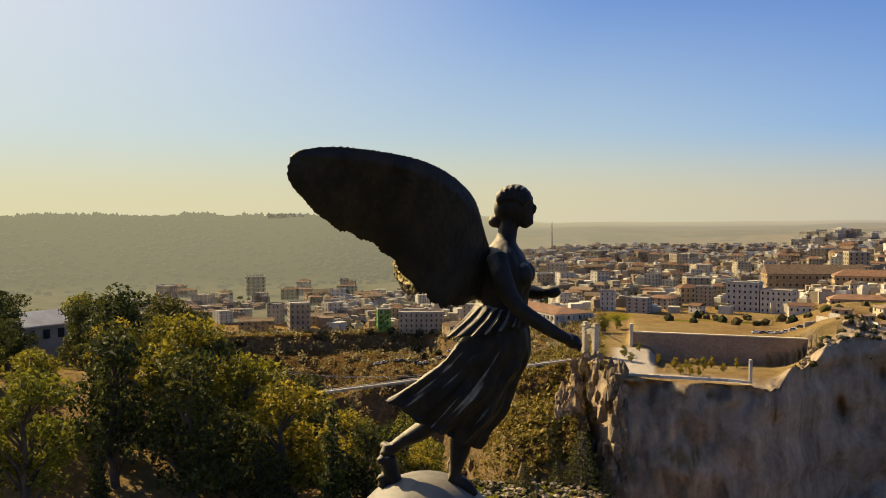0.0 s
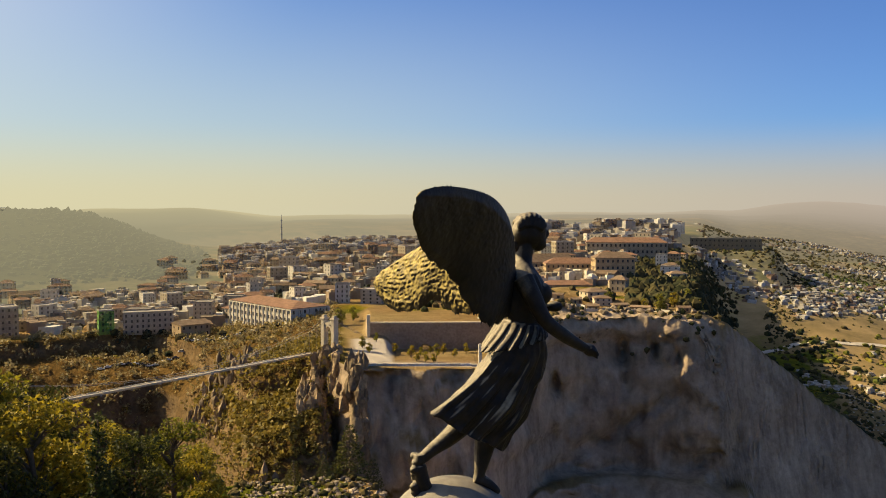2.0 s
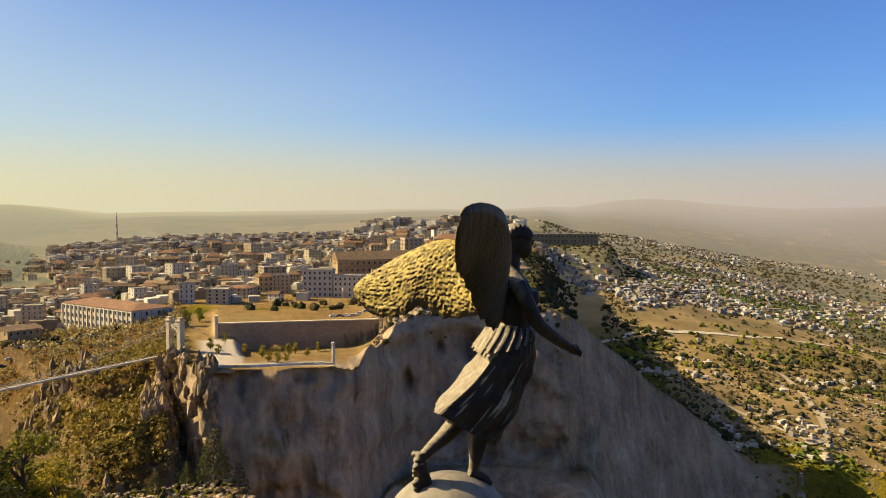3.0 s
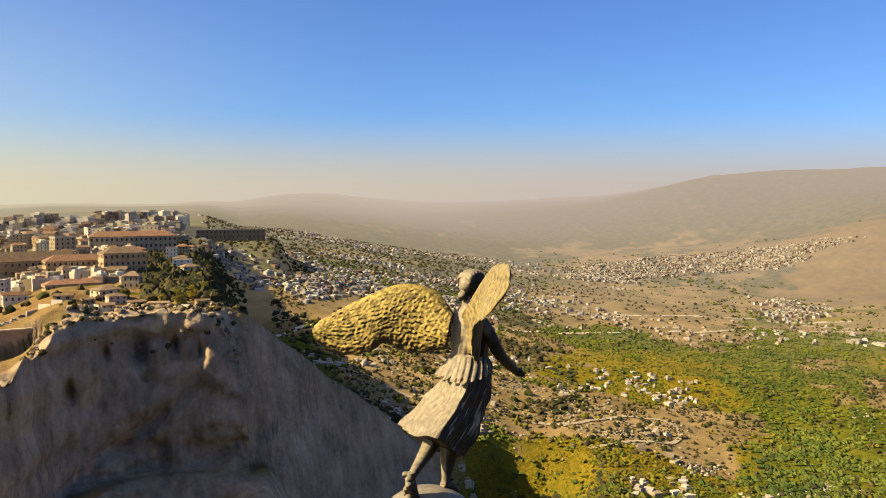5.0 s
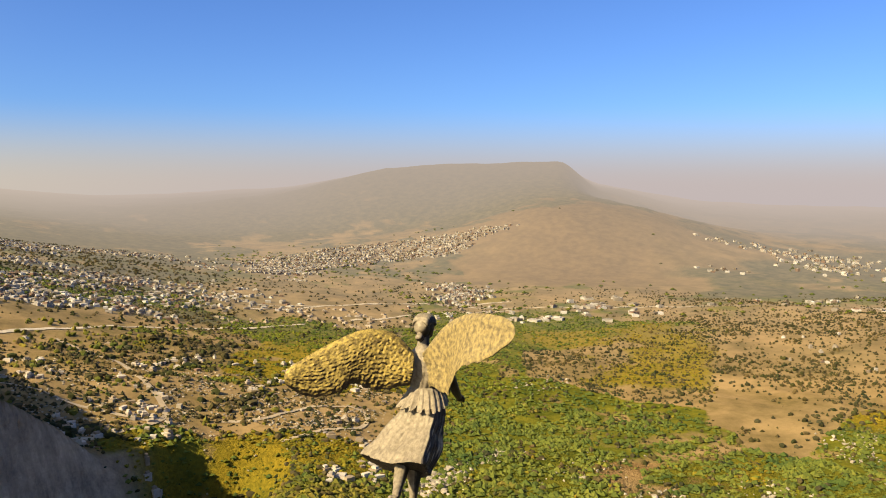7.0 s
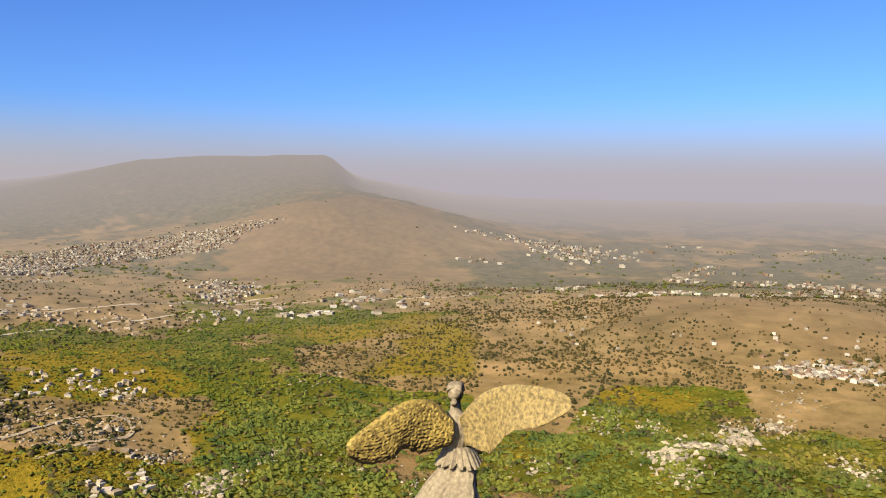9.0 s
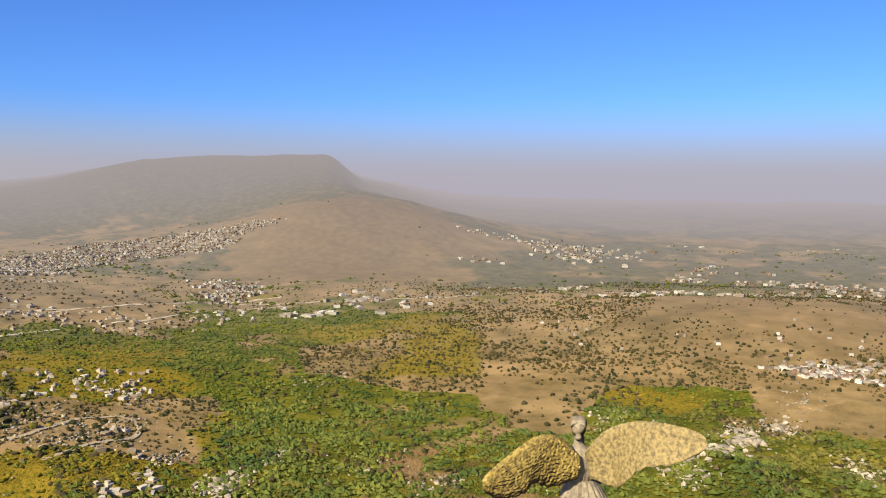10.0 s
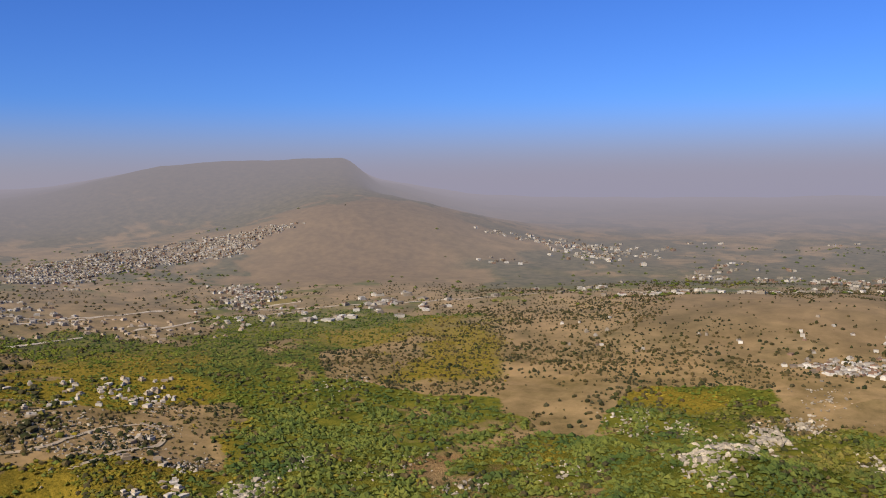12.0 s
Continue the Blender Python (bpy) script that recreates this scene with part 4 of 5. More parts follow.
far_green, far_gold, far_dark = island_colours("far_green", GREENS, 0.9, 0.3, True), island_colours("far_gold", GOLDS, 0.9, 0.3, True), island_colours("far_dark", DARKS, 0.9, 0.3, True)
# The ridge woods carry the haze glow too.
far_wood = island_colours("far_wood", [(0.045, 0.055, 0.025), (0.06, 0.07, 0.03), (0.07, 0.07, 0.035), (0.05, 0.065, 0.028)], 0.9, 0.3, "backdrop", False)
grove_leaf = island_colours("grove_leaf", [(0.06, 0.056, 0.028), (0.085, 0.074, 0.036), (0.052, 0.056, 0.026), (0.10, 0.085, 0.04)], 0.9, 1.2)
DEEPS = [(0.106, 0.138, 0.031), (0.122, 0.152, 0.034), (0.084, 0.114, 0.030), (0.142, 0.166, 0.038)]
OLIVES = [(0.14, 0.142, 0.032), (0.16, 0.155, 0.034), (0.12, 0.13, 0.028), (0.185, 0.165, 0.04), (0.11, 0.105, 0.032)]
deep_green, olive_scrub, far_deep = island_colours("deep_green", DEEPS, 0.9, 1.2), island_colours("olive_scrub", OLIVES, 0.9, 1.2), island_colours("far_deep", DEEPS, 0.9, 0.3, True)
rs = np.random.RandomState(21)


def tufts(x, y):
    """Gaps between small groups."""
    return step(-0.6, 0.15, fbm(x + 900, y, 16, 2))


def off_spur(x, y):
    """No growth on the bare cliff, the spur and the dirt tracks."""
    b, r = polar(x, y)
    return 1 - step(40.5, 38.5, b) * step(18, 6, r - spur_line(b))




def shaded_wood(x, y):
    """Where the valley's wood is deep green; elsewhere it is paler and olive."""
    b, r = polar(x, y)
    return step(-0.12, 0.15, fbm(x - 500, y, 150, 3) + 0.3 * fbm(x, y - 500, 40, 2) + 0.18 * bell(b, 64, 8) * step(780, 900, r) + 0.15 * bell(b, 78, 8) * bell(r, 720, 90))


for dark, mat, label, seed in ((1, deep_green, "deep green low wood in the valley", 31), (0, olive_scrub, "dense olive-green scrub in the valley", 39)):
    at = scatter(56000, 30, 116, 400, 760, lambda x, y: greenness(x, y) * (1 - 0.85 * goldness(x, y)) * off_spur(x, y) * tufts(x, y) * (shaded_wood(x, y) if dark else 1 - shaded_wood(x, y)), 0.9, seed)
    clumps("valley_woods", label, "scrub", at, rs.uniform(0.6, 1.5, len(at)) * rs.uniform(0.6, 1.9, len(at)) ** 1.5, mat, -1, 0.62, 0.4)
at = scatter(40000, 30, 116, 400, 760, lambda x, y: (0.8 * greenness(x, y) * goldness(x, y) + 0.01) * off_spur(x, y) * tufts(x, y), 0.9, 32)
clumps("yellow_scrub", "yellow autumn scrub on the valley floor", "scrub", at, rs.uniform(0.55, 1.4, len(at)) * rs.uniform(0.6, 1.9, len(at)), gold_scrub, 0, 0.6, 0.45)
for dark, mat, label, seed in ((1, far_deep, "deep green wood farther up the valley", 41), (0, far_green, "olive-green scrub farther up the valley", 40)):
    at = scatter(40000, 30, 116, 760, 1350, lambda x, y: 0.85 * greenness(x, y) * (1 - 0.8 * goldness(x, y)) * (shaded_wood(x, y) if dark else 1 - shaded_wood(x, y)), 0.9, seed)
    clumps("hillside_woods", label, "scrub", at, rs.uniform(0.9, 2.4, len(at)) * rs.uniform(0.7, 1.5, len(at)), mat, -1, 0.6, 0.35)
at = scatter(30000, 34, 116, 740, 1300, lambda x, y: 0.6 * greenness(x, y) * goldness(x, y) + 0.75 * yellow_field(x, y) * tufts(x, y), 0.9, 42)
clumps("hillside_yellow_scrub", "yellow scrub at the edge of the dry fields", "scrub", at, rs.uniform(0.8, 2.1, len(at)), far_gold, -1, 0.6, 0.35)
at = scatter(64000, 28, 116, 430, 1700, lambda x, y: 0.9 * (1 - greenness(x, y)) * step(-0.75, 0.25, fbm(x, y, 70)) * (1 - 0.5 * patch(x, y, 30, 57, 560, 860)) * (1 - 0.72 * step(1080, 1200, polar(x, y)[1]) * step(79, 74, polar(x, y)[0])) * off_spur(x, y) * (1 - 0.97 * smooth_fields(x, y)), 0.8, 33)
clumps("field_bushes", "scattered dark bushes on dry fields", "bushes", at, rs.uniform(0.7, 1.9, len(at)) * rs.uniform(0.7, 1.5, len(at)), far_dark, -1, 0.95, 0.3)
at = scatter(5200, 66, 110, 670, 1300, lambda x, y: 0.62 * dry_field(x, y) * (1 - 0.9 * smooth_fields(x, y)) * (1 - 0.7 * yellow_field(x, y)) * step(-0.5, 0.3, fbm(x, y, 40)) * (0.3 + 0.7 * step(1150, 950, polar(x, y)[1])), 0.9, 49)
clumps("field_bushes", "round dark bushes on the stony field", "bushes", at, rs.uniform(1.3, 2.9, len(at)), far_dark, 0, 0.9, 0.3)
at = scatter(14000, 30, 114, 400, 900, lambda x, y: (0.36 * greenness(x, y) + 0.12 * step(60, 55, polar(x, y)[0])) * off_spur(x, y) * step(-0.05, 0.35, fbm(x, y + 500, 34, 3)), 0.9, 45)
clumps("shady_scrub", "dark scrub and thickets in the valley", "scrub", at, rs.uniform(1.1, 3.0, len(at)), dark_scrub, 0, 0.8, 0.4)
at = np.concatenate([scatter(4500, -46, -0.5, 215, 565, lambda x, y: step(-0.55, 0.1, fbm(x, y, 40)) * (0.15 + 0.75 * step(-17, -12, polar(x, y)[0]) * step(470, 420, polar(x, y)[1])), 1.0, 34), scatter(4200, -15, -0.8, 220, 440, lambda x, y: step(-0.7, 0.0, fbm(x, y, 40)) * 0.9, 1.0, 55)])
thickets("gorge_scrub", "orange and olive scrub on the gorge slope", "scrub", at, rs.uniform(1.2, 3.2, len(at)) * rs.uniform(0.6, 1.3, len(at)), orange_leaf, 20)
at = scatter(7500, -46, -0.5, 215, 565, lambda x, y: np.maximum(step(-0.1, 0.4, -fbm(x, y, 40)) * 0.8, 0.75 * np.maximum(step(-10, -15, polar(x, y)[0]), step(420, 480, polar(x, y)[1]))), 1.0, 44)
thickets("gorge_bushes", "dark grey-green bushes on the gorge slope", "bushes", at, rs.uniform(1.2, 3.6, len(at)), hazy_olive_leaf, 18, 0.95)
crag_rock = surface("crag_rock", (0.14, 0.10, 0.065), (0.36, 0.27, 0.17), 0.6, 0.15, 0.95, 0.7, 0.5, 0.0, "island")
at = np.concatenate([scatter(240, -3.4, -0.6, 338, 374, lambda x, y: 0.75 + 0 * x, 1.0, 51), scatter(150, -0.6, 1.3, 324, 340, lambda x, y: 0.8 + 0 * x, 1.0, 56), scatter(200, -11, -6, 390, 440, lambda x, y: 0.7 + 0 * x, 1.0, 52), scatter(170, -9.8, -4.6, 286, 318, lambda x, y: 0.8 + 0 * x, 1.0, 58)])
clumps("rock_pillars", "brown weathered rock pillars under the bridge tower", "rocks", at, rs.uniform(0.7, 2.2, len(at)), crag_rock, 1, 2.6, 0.34)
at = scatter(5000, -46, -9, 880, 1400, lambda x, y: 0.25 + 0.7 * step(-0.1, 0.3, fbm(x, y, 110, 3)), 1.0, 35)
clumps("far_woods", "dark woods on the far ridge", "woods", at, rs.uniform(2.2, 4.6, len(at)), far_wood, 0, 0.6, 0.3)
at = scatter(2200, -44, -9.5, 1290, 1420, lambda x, y: step(0.0, 0.45, fbm(x, y, 70, 3)), 1.0, 36)
clumps("ridge_trees", "dark pines standing along the ridge top", "trees", at, rs.uniform(1.4, 4.2, len(at)), far_wood, 0, 1.5, 0.35)
at = scatter(1300, 28, 50, 480, 960, lambda x, y: 0.9 * off_spur(x, y) * step(0.0, 0.35, fbm(x + 40, y, 45, 3)), 1.0, 47)
clumps("slope_trees", "olive-green trees among the slope houses", "trees", at, rs.uniform(1.2, 3.4, len(at)), olive_scrub, 1, 0.9, 0.4)
at = scatter(2200, 28, 50, 480, 960, lambda x, y: 0.9 * off_spur(x, y) * step(0.0, 0.35, fbm(x, y + 70, 45, 3)), 1.0, 48)
clumps("slope_trees", "dark trees among the slope houses", "trees", at, rs.uniform(1.5, 4.2, len(at)), dark_scrub, 1, 0.85, 0.4)
at = scatter(4600, -34, 26, 490, 1200, lambda x, y: 0.5 * step(0, 0.3, fbm(x, y, 70, 3) + 0.1) * (1 - step(-8, -12, polar(x, y)[0]) * step(760, 860, polar(x, y)[1])), 1.0, 36)
clumps("town_trees", "trees between the houses of the town", "trees", at, rs.uniform(1.6, 3.6, len(at)), far_dark, 1, 1.0, 0.3)
# The grove carries on down the slope, standing in for shade there.
at = scatter(2200, 19.5, 26.3, 475, 1000, lambda x, y: 0.8 + 0 * x, 1.0, 46)
clumps("plateau_grove", "dark grove at the end of the plateau", "trees", at, rs.uniform(1.5, 3.8, len(at)), grove_leaf, 1, 1.2, 0.5)
at = scatter(8500, 24, 60, 1000, 2100, lambda x, y: (0.3 + 0.7 * step(0.15, -0.1, fbm(polar(x, y)[0] * 14, polar(x, y)[1] * 0.9, 95, 4))) * (1 - 0.8 * step(40, 50, polar(x, y)[0])), 1.1, 37)
clumps("suburb_trees", "dark trees between the suburb houses", "trees", at, rs.uniform(1.4, 3.8, len(at)), far_dark, -1, 0.7, 0.3)
at = scatter(4500, 46, 116, 1300, 2500, lambda x, y: (0.1 + 0.8 * step(0.1, 0.4, fbm(x, y, 240))) * (1 - smooth_fields(x, y)), 1.0, 38)
clumps("far_scrub", "far scrub and hedges in the haze", "scrub", at, rs.uniform(2.5, 6.0, len(at)), far_green, -1, 0.5, 0.3)

white_rock = surface("white_rock", (0.2, 0.175, 0.14), (0.44, 0.4, 0.33), 0.9, 0.2, 0.9, 0.6, 0.4, 0.0, "island")


def outcrop(b, r, wide, count, big, seed, label):
    rr = np.random.RandomState(seed)
    count, big, wide = int(count * 2.2), big * 0.64, wide * 1.2
    c = bearing(b, r)
    x, y = c.x + rr.normal(0, wide, count), c.y + rr.normal(0, wide * 0.6, count)
    v, f = ball(1)
    size = big * rr.uniform(0.35, 1.0, count) * rr.uniform(0.5, 1.5, count)
    stretch = rr.uniform(0.45, 1.6, (count, 1, 3)) * np.array([1.2, 1.2, 0.8])
    w = v[None] * stretch * (1 + 0.5 * rr.uniform(-1, 1, (count, len(v))))[:, :, None] * size[:, None, None]
    co = (w + np.stack([x, y, height(x, y) + 0.6], 1)[:, None]).reshape(-1, 3)
    me = bpy.data.meshes.new("rock_outcrop")
    me.from_pydata(co.tolist(), [], (f[None] + (np.arange(count) * len(v))[:, None, None]).reshape(-1, 3).tolist())
    me.materials.append(white_rock)
    tagged(new("rock_outcrop", me), label, "rocks", "rock outcrops in the valley", "stuff")


ROCKS = ((95.2, 620, 15, 110, 3.2), (93.0, 560, 12, 90, 2.8), (97.5, 690, 14, 90, 3.2), (99.8, 725, 11, 50, 2.6), (91.8, 690, 9, 30, 2.4), (94.0, 520, 9, 40, 2.4), (61, 545, 10, 150, 2.0), (57.6, 610, 8, 30, 2.0), (65, 600, 10, 30, 2.0), (104.5, 640, 14, 60, 2.4),
         (88.5, 700, 16, 50, 1.8), (53, 650, 26, 80, 1.5), (49, 690, 24, 70, 1.5), (84, 560, 16, 24, 1.8), (72, 600, 20, 22, 1.8), (76, 540, 14, 24, 2.0), (101, 800, 18, 30, 1.8), (68.5, 850, 20, 30, 1.5))
for k, (b, r, wide, count, big) in enumerate(ROCKS):
    outcrop(b, r, wide, count, big, 50 + k, "pale limestone outcrop among green scrub")


def rubble(b0, b1, r0, r1, count, seed):
    rr = np.random.RandomState(seed)
    b, r = np.radians(rr.uniform(b0, b1, count)), rr.uniform(r0, r1, count)
    x, y = np.sin(b) * r, np.cos(b) * r
    return np.stack([x, y, height(x, y)], 1), rr.uniform(0.1, 0.42, count)


at = scatter(5200, 33, 58, 540, 800, lambda x, y: 0.8 * (1 - greenness(x, y)) * step(-0.2, 0.3, fbm(x, y + 40, 22, 3)), 1.0, 93)
clumps("field_stones", "pale broken stones and walls on the dry ground", "stones", at, rs.uniform(0.35, 1.1, len(at)) * rs.uniform(0.6, 1.5, len(at)), white_rock, 0, 0.6, 0.45)
at = scatter(4200, 33, 58, 540, 800, lambda x, y: 0.8 * (1 - greenness(x, y)) * step(-0.1, 0.3, fbm(x + 60, y, 26, 3)), 1.0, 94)
clumps("field_scrub", "brown and olive low scrub on the dry ground", "scrub", at, rs.uniform(0.5, 1.6, len(at)), dark_scrub, 0, 0.7, 0.4)
at, size = rubble(-9, 2.0, 84, 102, 420, 91)
clumps("rubble", "tan broken stones at the brink of the gorge", "stones", at, size, surface("tan_rubble", (0.2, 0.155, 0.11), (0.38, 0.31, 0.23), 2.0, 0.3, 0.95, 0.5, 0.1, 0.0, "island"), 1, 0.7, 0.35)
at, size = rubble(-12, 1.5, 82, 104, 260, 92)
clumps("brink_scrub", "low dry scrub at the brink of the gorge", "scrub", at, size * 1.6, dark_scrub, 1, 0.8, 0.4)

at = scatter(420, 9.5, 25.5, 380, 465, lambda x, y: step(-8, 0, polar(x, y)[1] - far_rim(polar(x, y)[0])) * step(30, 10, polar(x, y)[1] - far_rim(polar(x, y)[0])), 1.0, 49)
clumps("brow_rocks", "brown broken rocks along the cliff brow", "rocks", at, np.random.RandomState(7).uniform(0.5, 2.2, len(at)), surface("brow_rock", (0.17, 0.13, 0.09), (0.34, 0.27, 0.19), 0.8, 0.2, 0.95, 0.5, 0.3, 0.0, "island"), 1, 0.8, 0.4)
at = scatter(520, 9.5, 25.5, 380, 475, lambda x, y: 0.8 * step(-6, 2, polar(x, y)[1] - far_rim(polar(x, y)[0])) * step(40, 10, polar(x, y)[1] - far_rim(polar(x, y)[0])), 1.0, 50)
clumps("brow_bushes", "dark olive bushes along the cliff brow", "bushes", at, np.random.RandomState(8).uniform(0.6, 2.0, len(at)), dark_scrub, 1, 0.9, 0.4)

# Clumps added on the ravine floor to imitate the shade lying there.
at = scatter(500, 17, 30, 130, 360, lambda x, y: 0.7 + 0 * x, 0.7, 54)
clumps("ravine_scrub", "dark scrub added to darken the ravine floor", "scrub", at, np.random.RandomState(9).uniform(0.8, 2.4, len(at)), dark_scrub, 0, 0.6, 0.4)


# ---- the suspension bridge ----
ashlar = surface("ashlar", (0.40, 0.33, 0.23), (0.60, 0.51, 0.37), 0.9, 0.12, 0.9, 0.4, 0.15)
steel = surface("grey_steel", (0.24, 0.22, 0.19), (0.36, 0.33, 0.28), 1.5, 0.2, 0.6, 0.2, 0.05)
deck_pave = surface("deck_paving", (0.38, 0.31, 0.22), (0.54, 0.45, 0.33), 1.0, 0.1, 0.9, 0.2, 0.05)
# Rail colour is raised above the ashlar's to imitate its sunlit edge.
sunlit_rail = surface("sunlit_rail_paint", (0.52, 0.45, 0.33), (0.68, 0.6, 0.46), 1.0, 0.1, 0.8, 0.1, 0.03)
far_end, near_end = Vector((-8.0, 384.0, -63.0)), Vector((-128.0, 262.0, -63.0))
along = (near_end - far_end).normalized()
span = (near_end - far_end).length
bridge = thing("suspension_bridge", "long stone and steel suspension bridge over the gorge", "bridge", at=far_end, turn=math.degrees(math.atan2(along.y, along.x)))


def pylon(x):
    bm = bmesh.new()
    for y in (-3.3, 3.3):
        box(bm, (3.0, 2.2, 17.0), (x, y, 6.0), 0, 0.15)
        box(bm, (3.6, 2.8, 0.8), (x, y, 14.7), 0, 0.1)
        box(bm, (2.2, 1.6, 1.2), (x, y, 15.6), 0, 0.1)
    box(bm, (2.4, 4.6, 1.6), (x, 0, 12.6), 0, 0.1)
    for k in range(9):
        a = math.pi * k / 8
        box(bm, (2.2, 1.0, 0.9), (x, 1.9 * math.cos(a), 9.6 + 1.9 * math.sin(a)), 0, 0.05)
    box(bm, (4.4, 9.6, 22.0), (x, 0, -12.0), 0, 0.2)
    part("tower", bm, ashlar, bridge)


pylon(0.0)
pylon(span)
part("deck", box_shape((span + 26, 2.8, 0.5), (span / 2 - 4, 0, -0.25)), deck_pave, bridge)
for y in (-1.5, 1.5):
    part("parapet", box_shape((span + 20, 0.1, 0.35), (span / 2 - 4, y, 0.2)), sunlit_rail, bridge)
    bm = bmesh.new()
    sag = [(span * k / 24, y, 1.6 + 12.6 * (2 * k / 24 - 1) ** 2, 0.08) for k in range(25)]
    limb(bm, [(-30, y, 0.5, 0.08)] + sag + [(span + 30, y, 0.5, 0.08)], 6, 60)
    part("cable", bm, steel, bridge, smooth=True)
hanger_me = mesh_of(box_shape((0.05, 0.05, 1.0), (0, 0, 0.5)), "hanger", False)
hanger_me.materials.append(steel)
for k in range(1, 24):
    for y in (-1.5, 1.5):
        ob = part("hanger", hanger_me, steel, bridge)
        ob.location, ob.scale = (span * k / 24, y, 0.9), (1, 1, 0.7 + 12.6 * (2 * k / 24 - 1) ** 2)
for k in range(14):
    part("crossbeam", box_shape((0.4, 3.2, 0.4), (span * (k + 0.5) / 14, 0, -0.78)), steel, bridge)


# ---- houses ----
def wall_paint(name, low, high):
    m, nodes, links, p = material(name, 0.9)
    c = ramp_node(nodes, links, noise_node(nodes, links, 0.4, 6.0), low, high)
    o = nodes.new("ShaderNodeObjectInfo").outputs["Random"]
    c = blend(nodes, links, 1.0, c, ramp_node(nodes, links, o, (0.5, 0.46, 0.41), (0.95, 0.91, 0.85), 0.0, 1.0), "MULTIPLY")
    links.new(c, p.inputs["Base Color"])
    relief(nodes, links, p, noise_node(nodes, links, 1.2), 0.2, 0.1)
    painted_haze(nodes, links, p.outputs[0])
    return m


cream = wall_paint("cream_plaster", (0.48, 0.40, 0.29), (0.68, 0.60, 0.46))
white_wall = wall_paint("white_plaster", (0.60, 0.56, 0.49), (0.80, 0.77, 0.70))
ochre_wall = wall_paint("ochre_plaster", (0.42, 0.30, 0.17), (0.58, 0.44, 0.28))
red_tile = wall_paint("red_roof_tile", (0.20, 0.11, 0.068), (0.32, 0.18, 0.112))
brown_tile = wall_paint("brown_roof_tile", (0.20, 0.14, 0.09), (0.34, 0.24, 0.16))
flat_roof = wall_paint("flat_roof_screed", (0.36, 0.33, 0.29), (0.60, 0.56, 0.49))
dark_glass, gn, gl, gp = material("dark_window", 0.25)
gp.inputs["Base Color"].default_value = (0.035, 0.035, 0.04, 1)
painted_haze(gn, gl, gp.outputs[0])
window_me = mesh_of(box_shape((1.1, 0.16, 1.7), (0, 0, 0)), "window", False)
window_me.materials.append(dark_glass)
door_me = mesh_of(box_shape((1.6, 0.2, 2.4), (0, 0, 1.2)), "door", False)
door_me.materials.append(brown_tile)


def roof_shape(kind, w, d, h, rise, over=0.5):
    bm = bmesh.new()
    if kind == "flat":
        box(bm, (w - 0.5, d - 0.5, 0.3), (0, 0, h + 0.05))
        for x, y, a, b in ((0, d / 2 - 0.15, w, 0.3), (0, -d / 2 + 0.15, w, 0.3), (w / 2 - 0.15, 0, 0.3, d - 0.6), (-w / 2 + 0.15, 0, 0.3, d - 0.6)):
            box(bm, (a, b, 0.9), (x, y, h + 0.45))
        return bm
    w, d = w / 2 + over, d / 2 + over
    inset = d * 0.9 if kind == "hip" else 0.0
    low = [bm.verts.new(p) for p in ((-w, -d, h), (w, -d, h), (w, d, h), (-w, d, h))]
    eave = [bm.verts.new((v.co.x, v.co.y, h + 0.25)) for v in low]
    ridge = [bm.verts.new((-w + inset, 0, h + rise)), bm.verts.new((w - inset, 0, h + rise))]
    bm.faces.new(low)
    for k in range(4):
        bm.faces.new((low[k], low[(k + 1) % 4], eave[(k + 1) % 4], eave[k]))
    bm.faces.new((eave[0], eave[1], ridge[1], ridge[0]))
    bm.faces.new((eave[2], eave[3], ridge[0], ridge[1]))
    bm.faces.new((eave[1], eave[2], ridge[1]))
    bm.faces.new((eave[3], eave[0], ridge[0]))
    return bm


def windows(ob, w, d, h, floors, bays, sides, big=1.0):
    """Window panes on the front (towards -y) and on the two ends."""
    rise = h / floors
    for f in range(floors):
        z = rise * (f + 0.55)
        for k in range(bays):
            x = -w / 2 + w * (k + 0.5) / bays
            pane = part("window", window_me, dark_glass, ob)
            pane.location, pane.scale = (x, -d / 2 - 0.03, z), (big, 1, big * min(1.0, rise / 3.2))
        for k in range(sides):
            y = -d / 2 + d * (k + 0.5) / sides
            for x in (-w / 2 - 0.03, w / 2 + 0.03):
                pane = part("window", window_me, dark_glass, ob)
                pane.matrix_basis = Matrix.Translation((x, y, z)) @ Matrix.Rotation(radians(90), 4, "Z") @ Matrix.Diagonal((big, 1, big * min(1.0, rise / 3.2), 1))


sill_me = mesh_of(box_shape((1.3, 0.3, 0.18), (0, -0.05, -0.95)), "sill", False)
sill_me.materials.append(ashlar)


def house(name, label, w, d, h, floors, bays, sides, roof, wall_mat, roof_mat, rise=2.5, group="", sink=6.0, big=1.0, band=False):
    ob = thing(name, label, "building", group)
    bm = bmesh.new()
    box(bm, (w, d, h + sink), (0, 0, (h - sink) / 2))
    part("wall", bm, wall_mat, ob)
    part("roof", roof_shape(roof, w, d, h, rise), roof_mat, ob)
    windows(ob, w, d, h, floors, bays, sides, big)
    if band:
        part("cornice", box_shape((w + 0.7, d + 0.7, 0.6), (0, 0, h - 0.7)), wall_mat, ob)
        for k in range(1, floors):
            part("string_course", box_shape((w + 0.3, d + 0.3, 0.3), (0, 0, h * k / floors)), wall_mat, ob)
    return ob


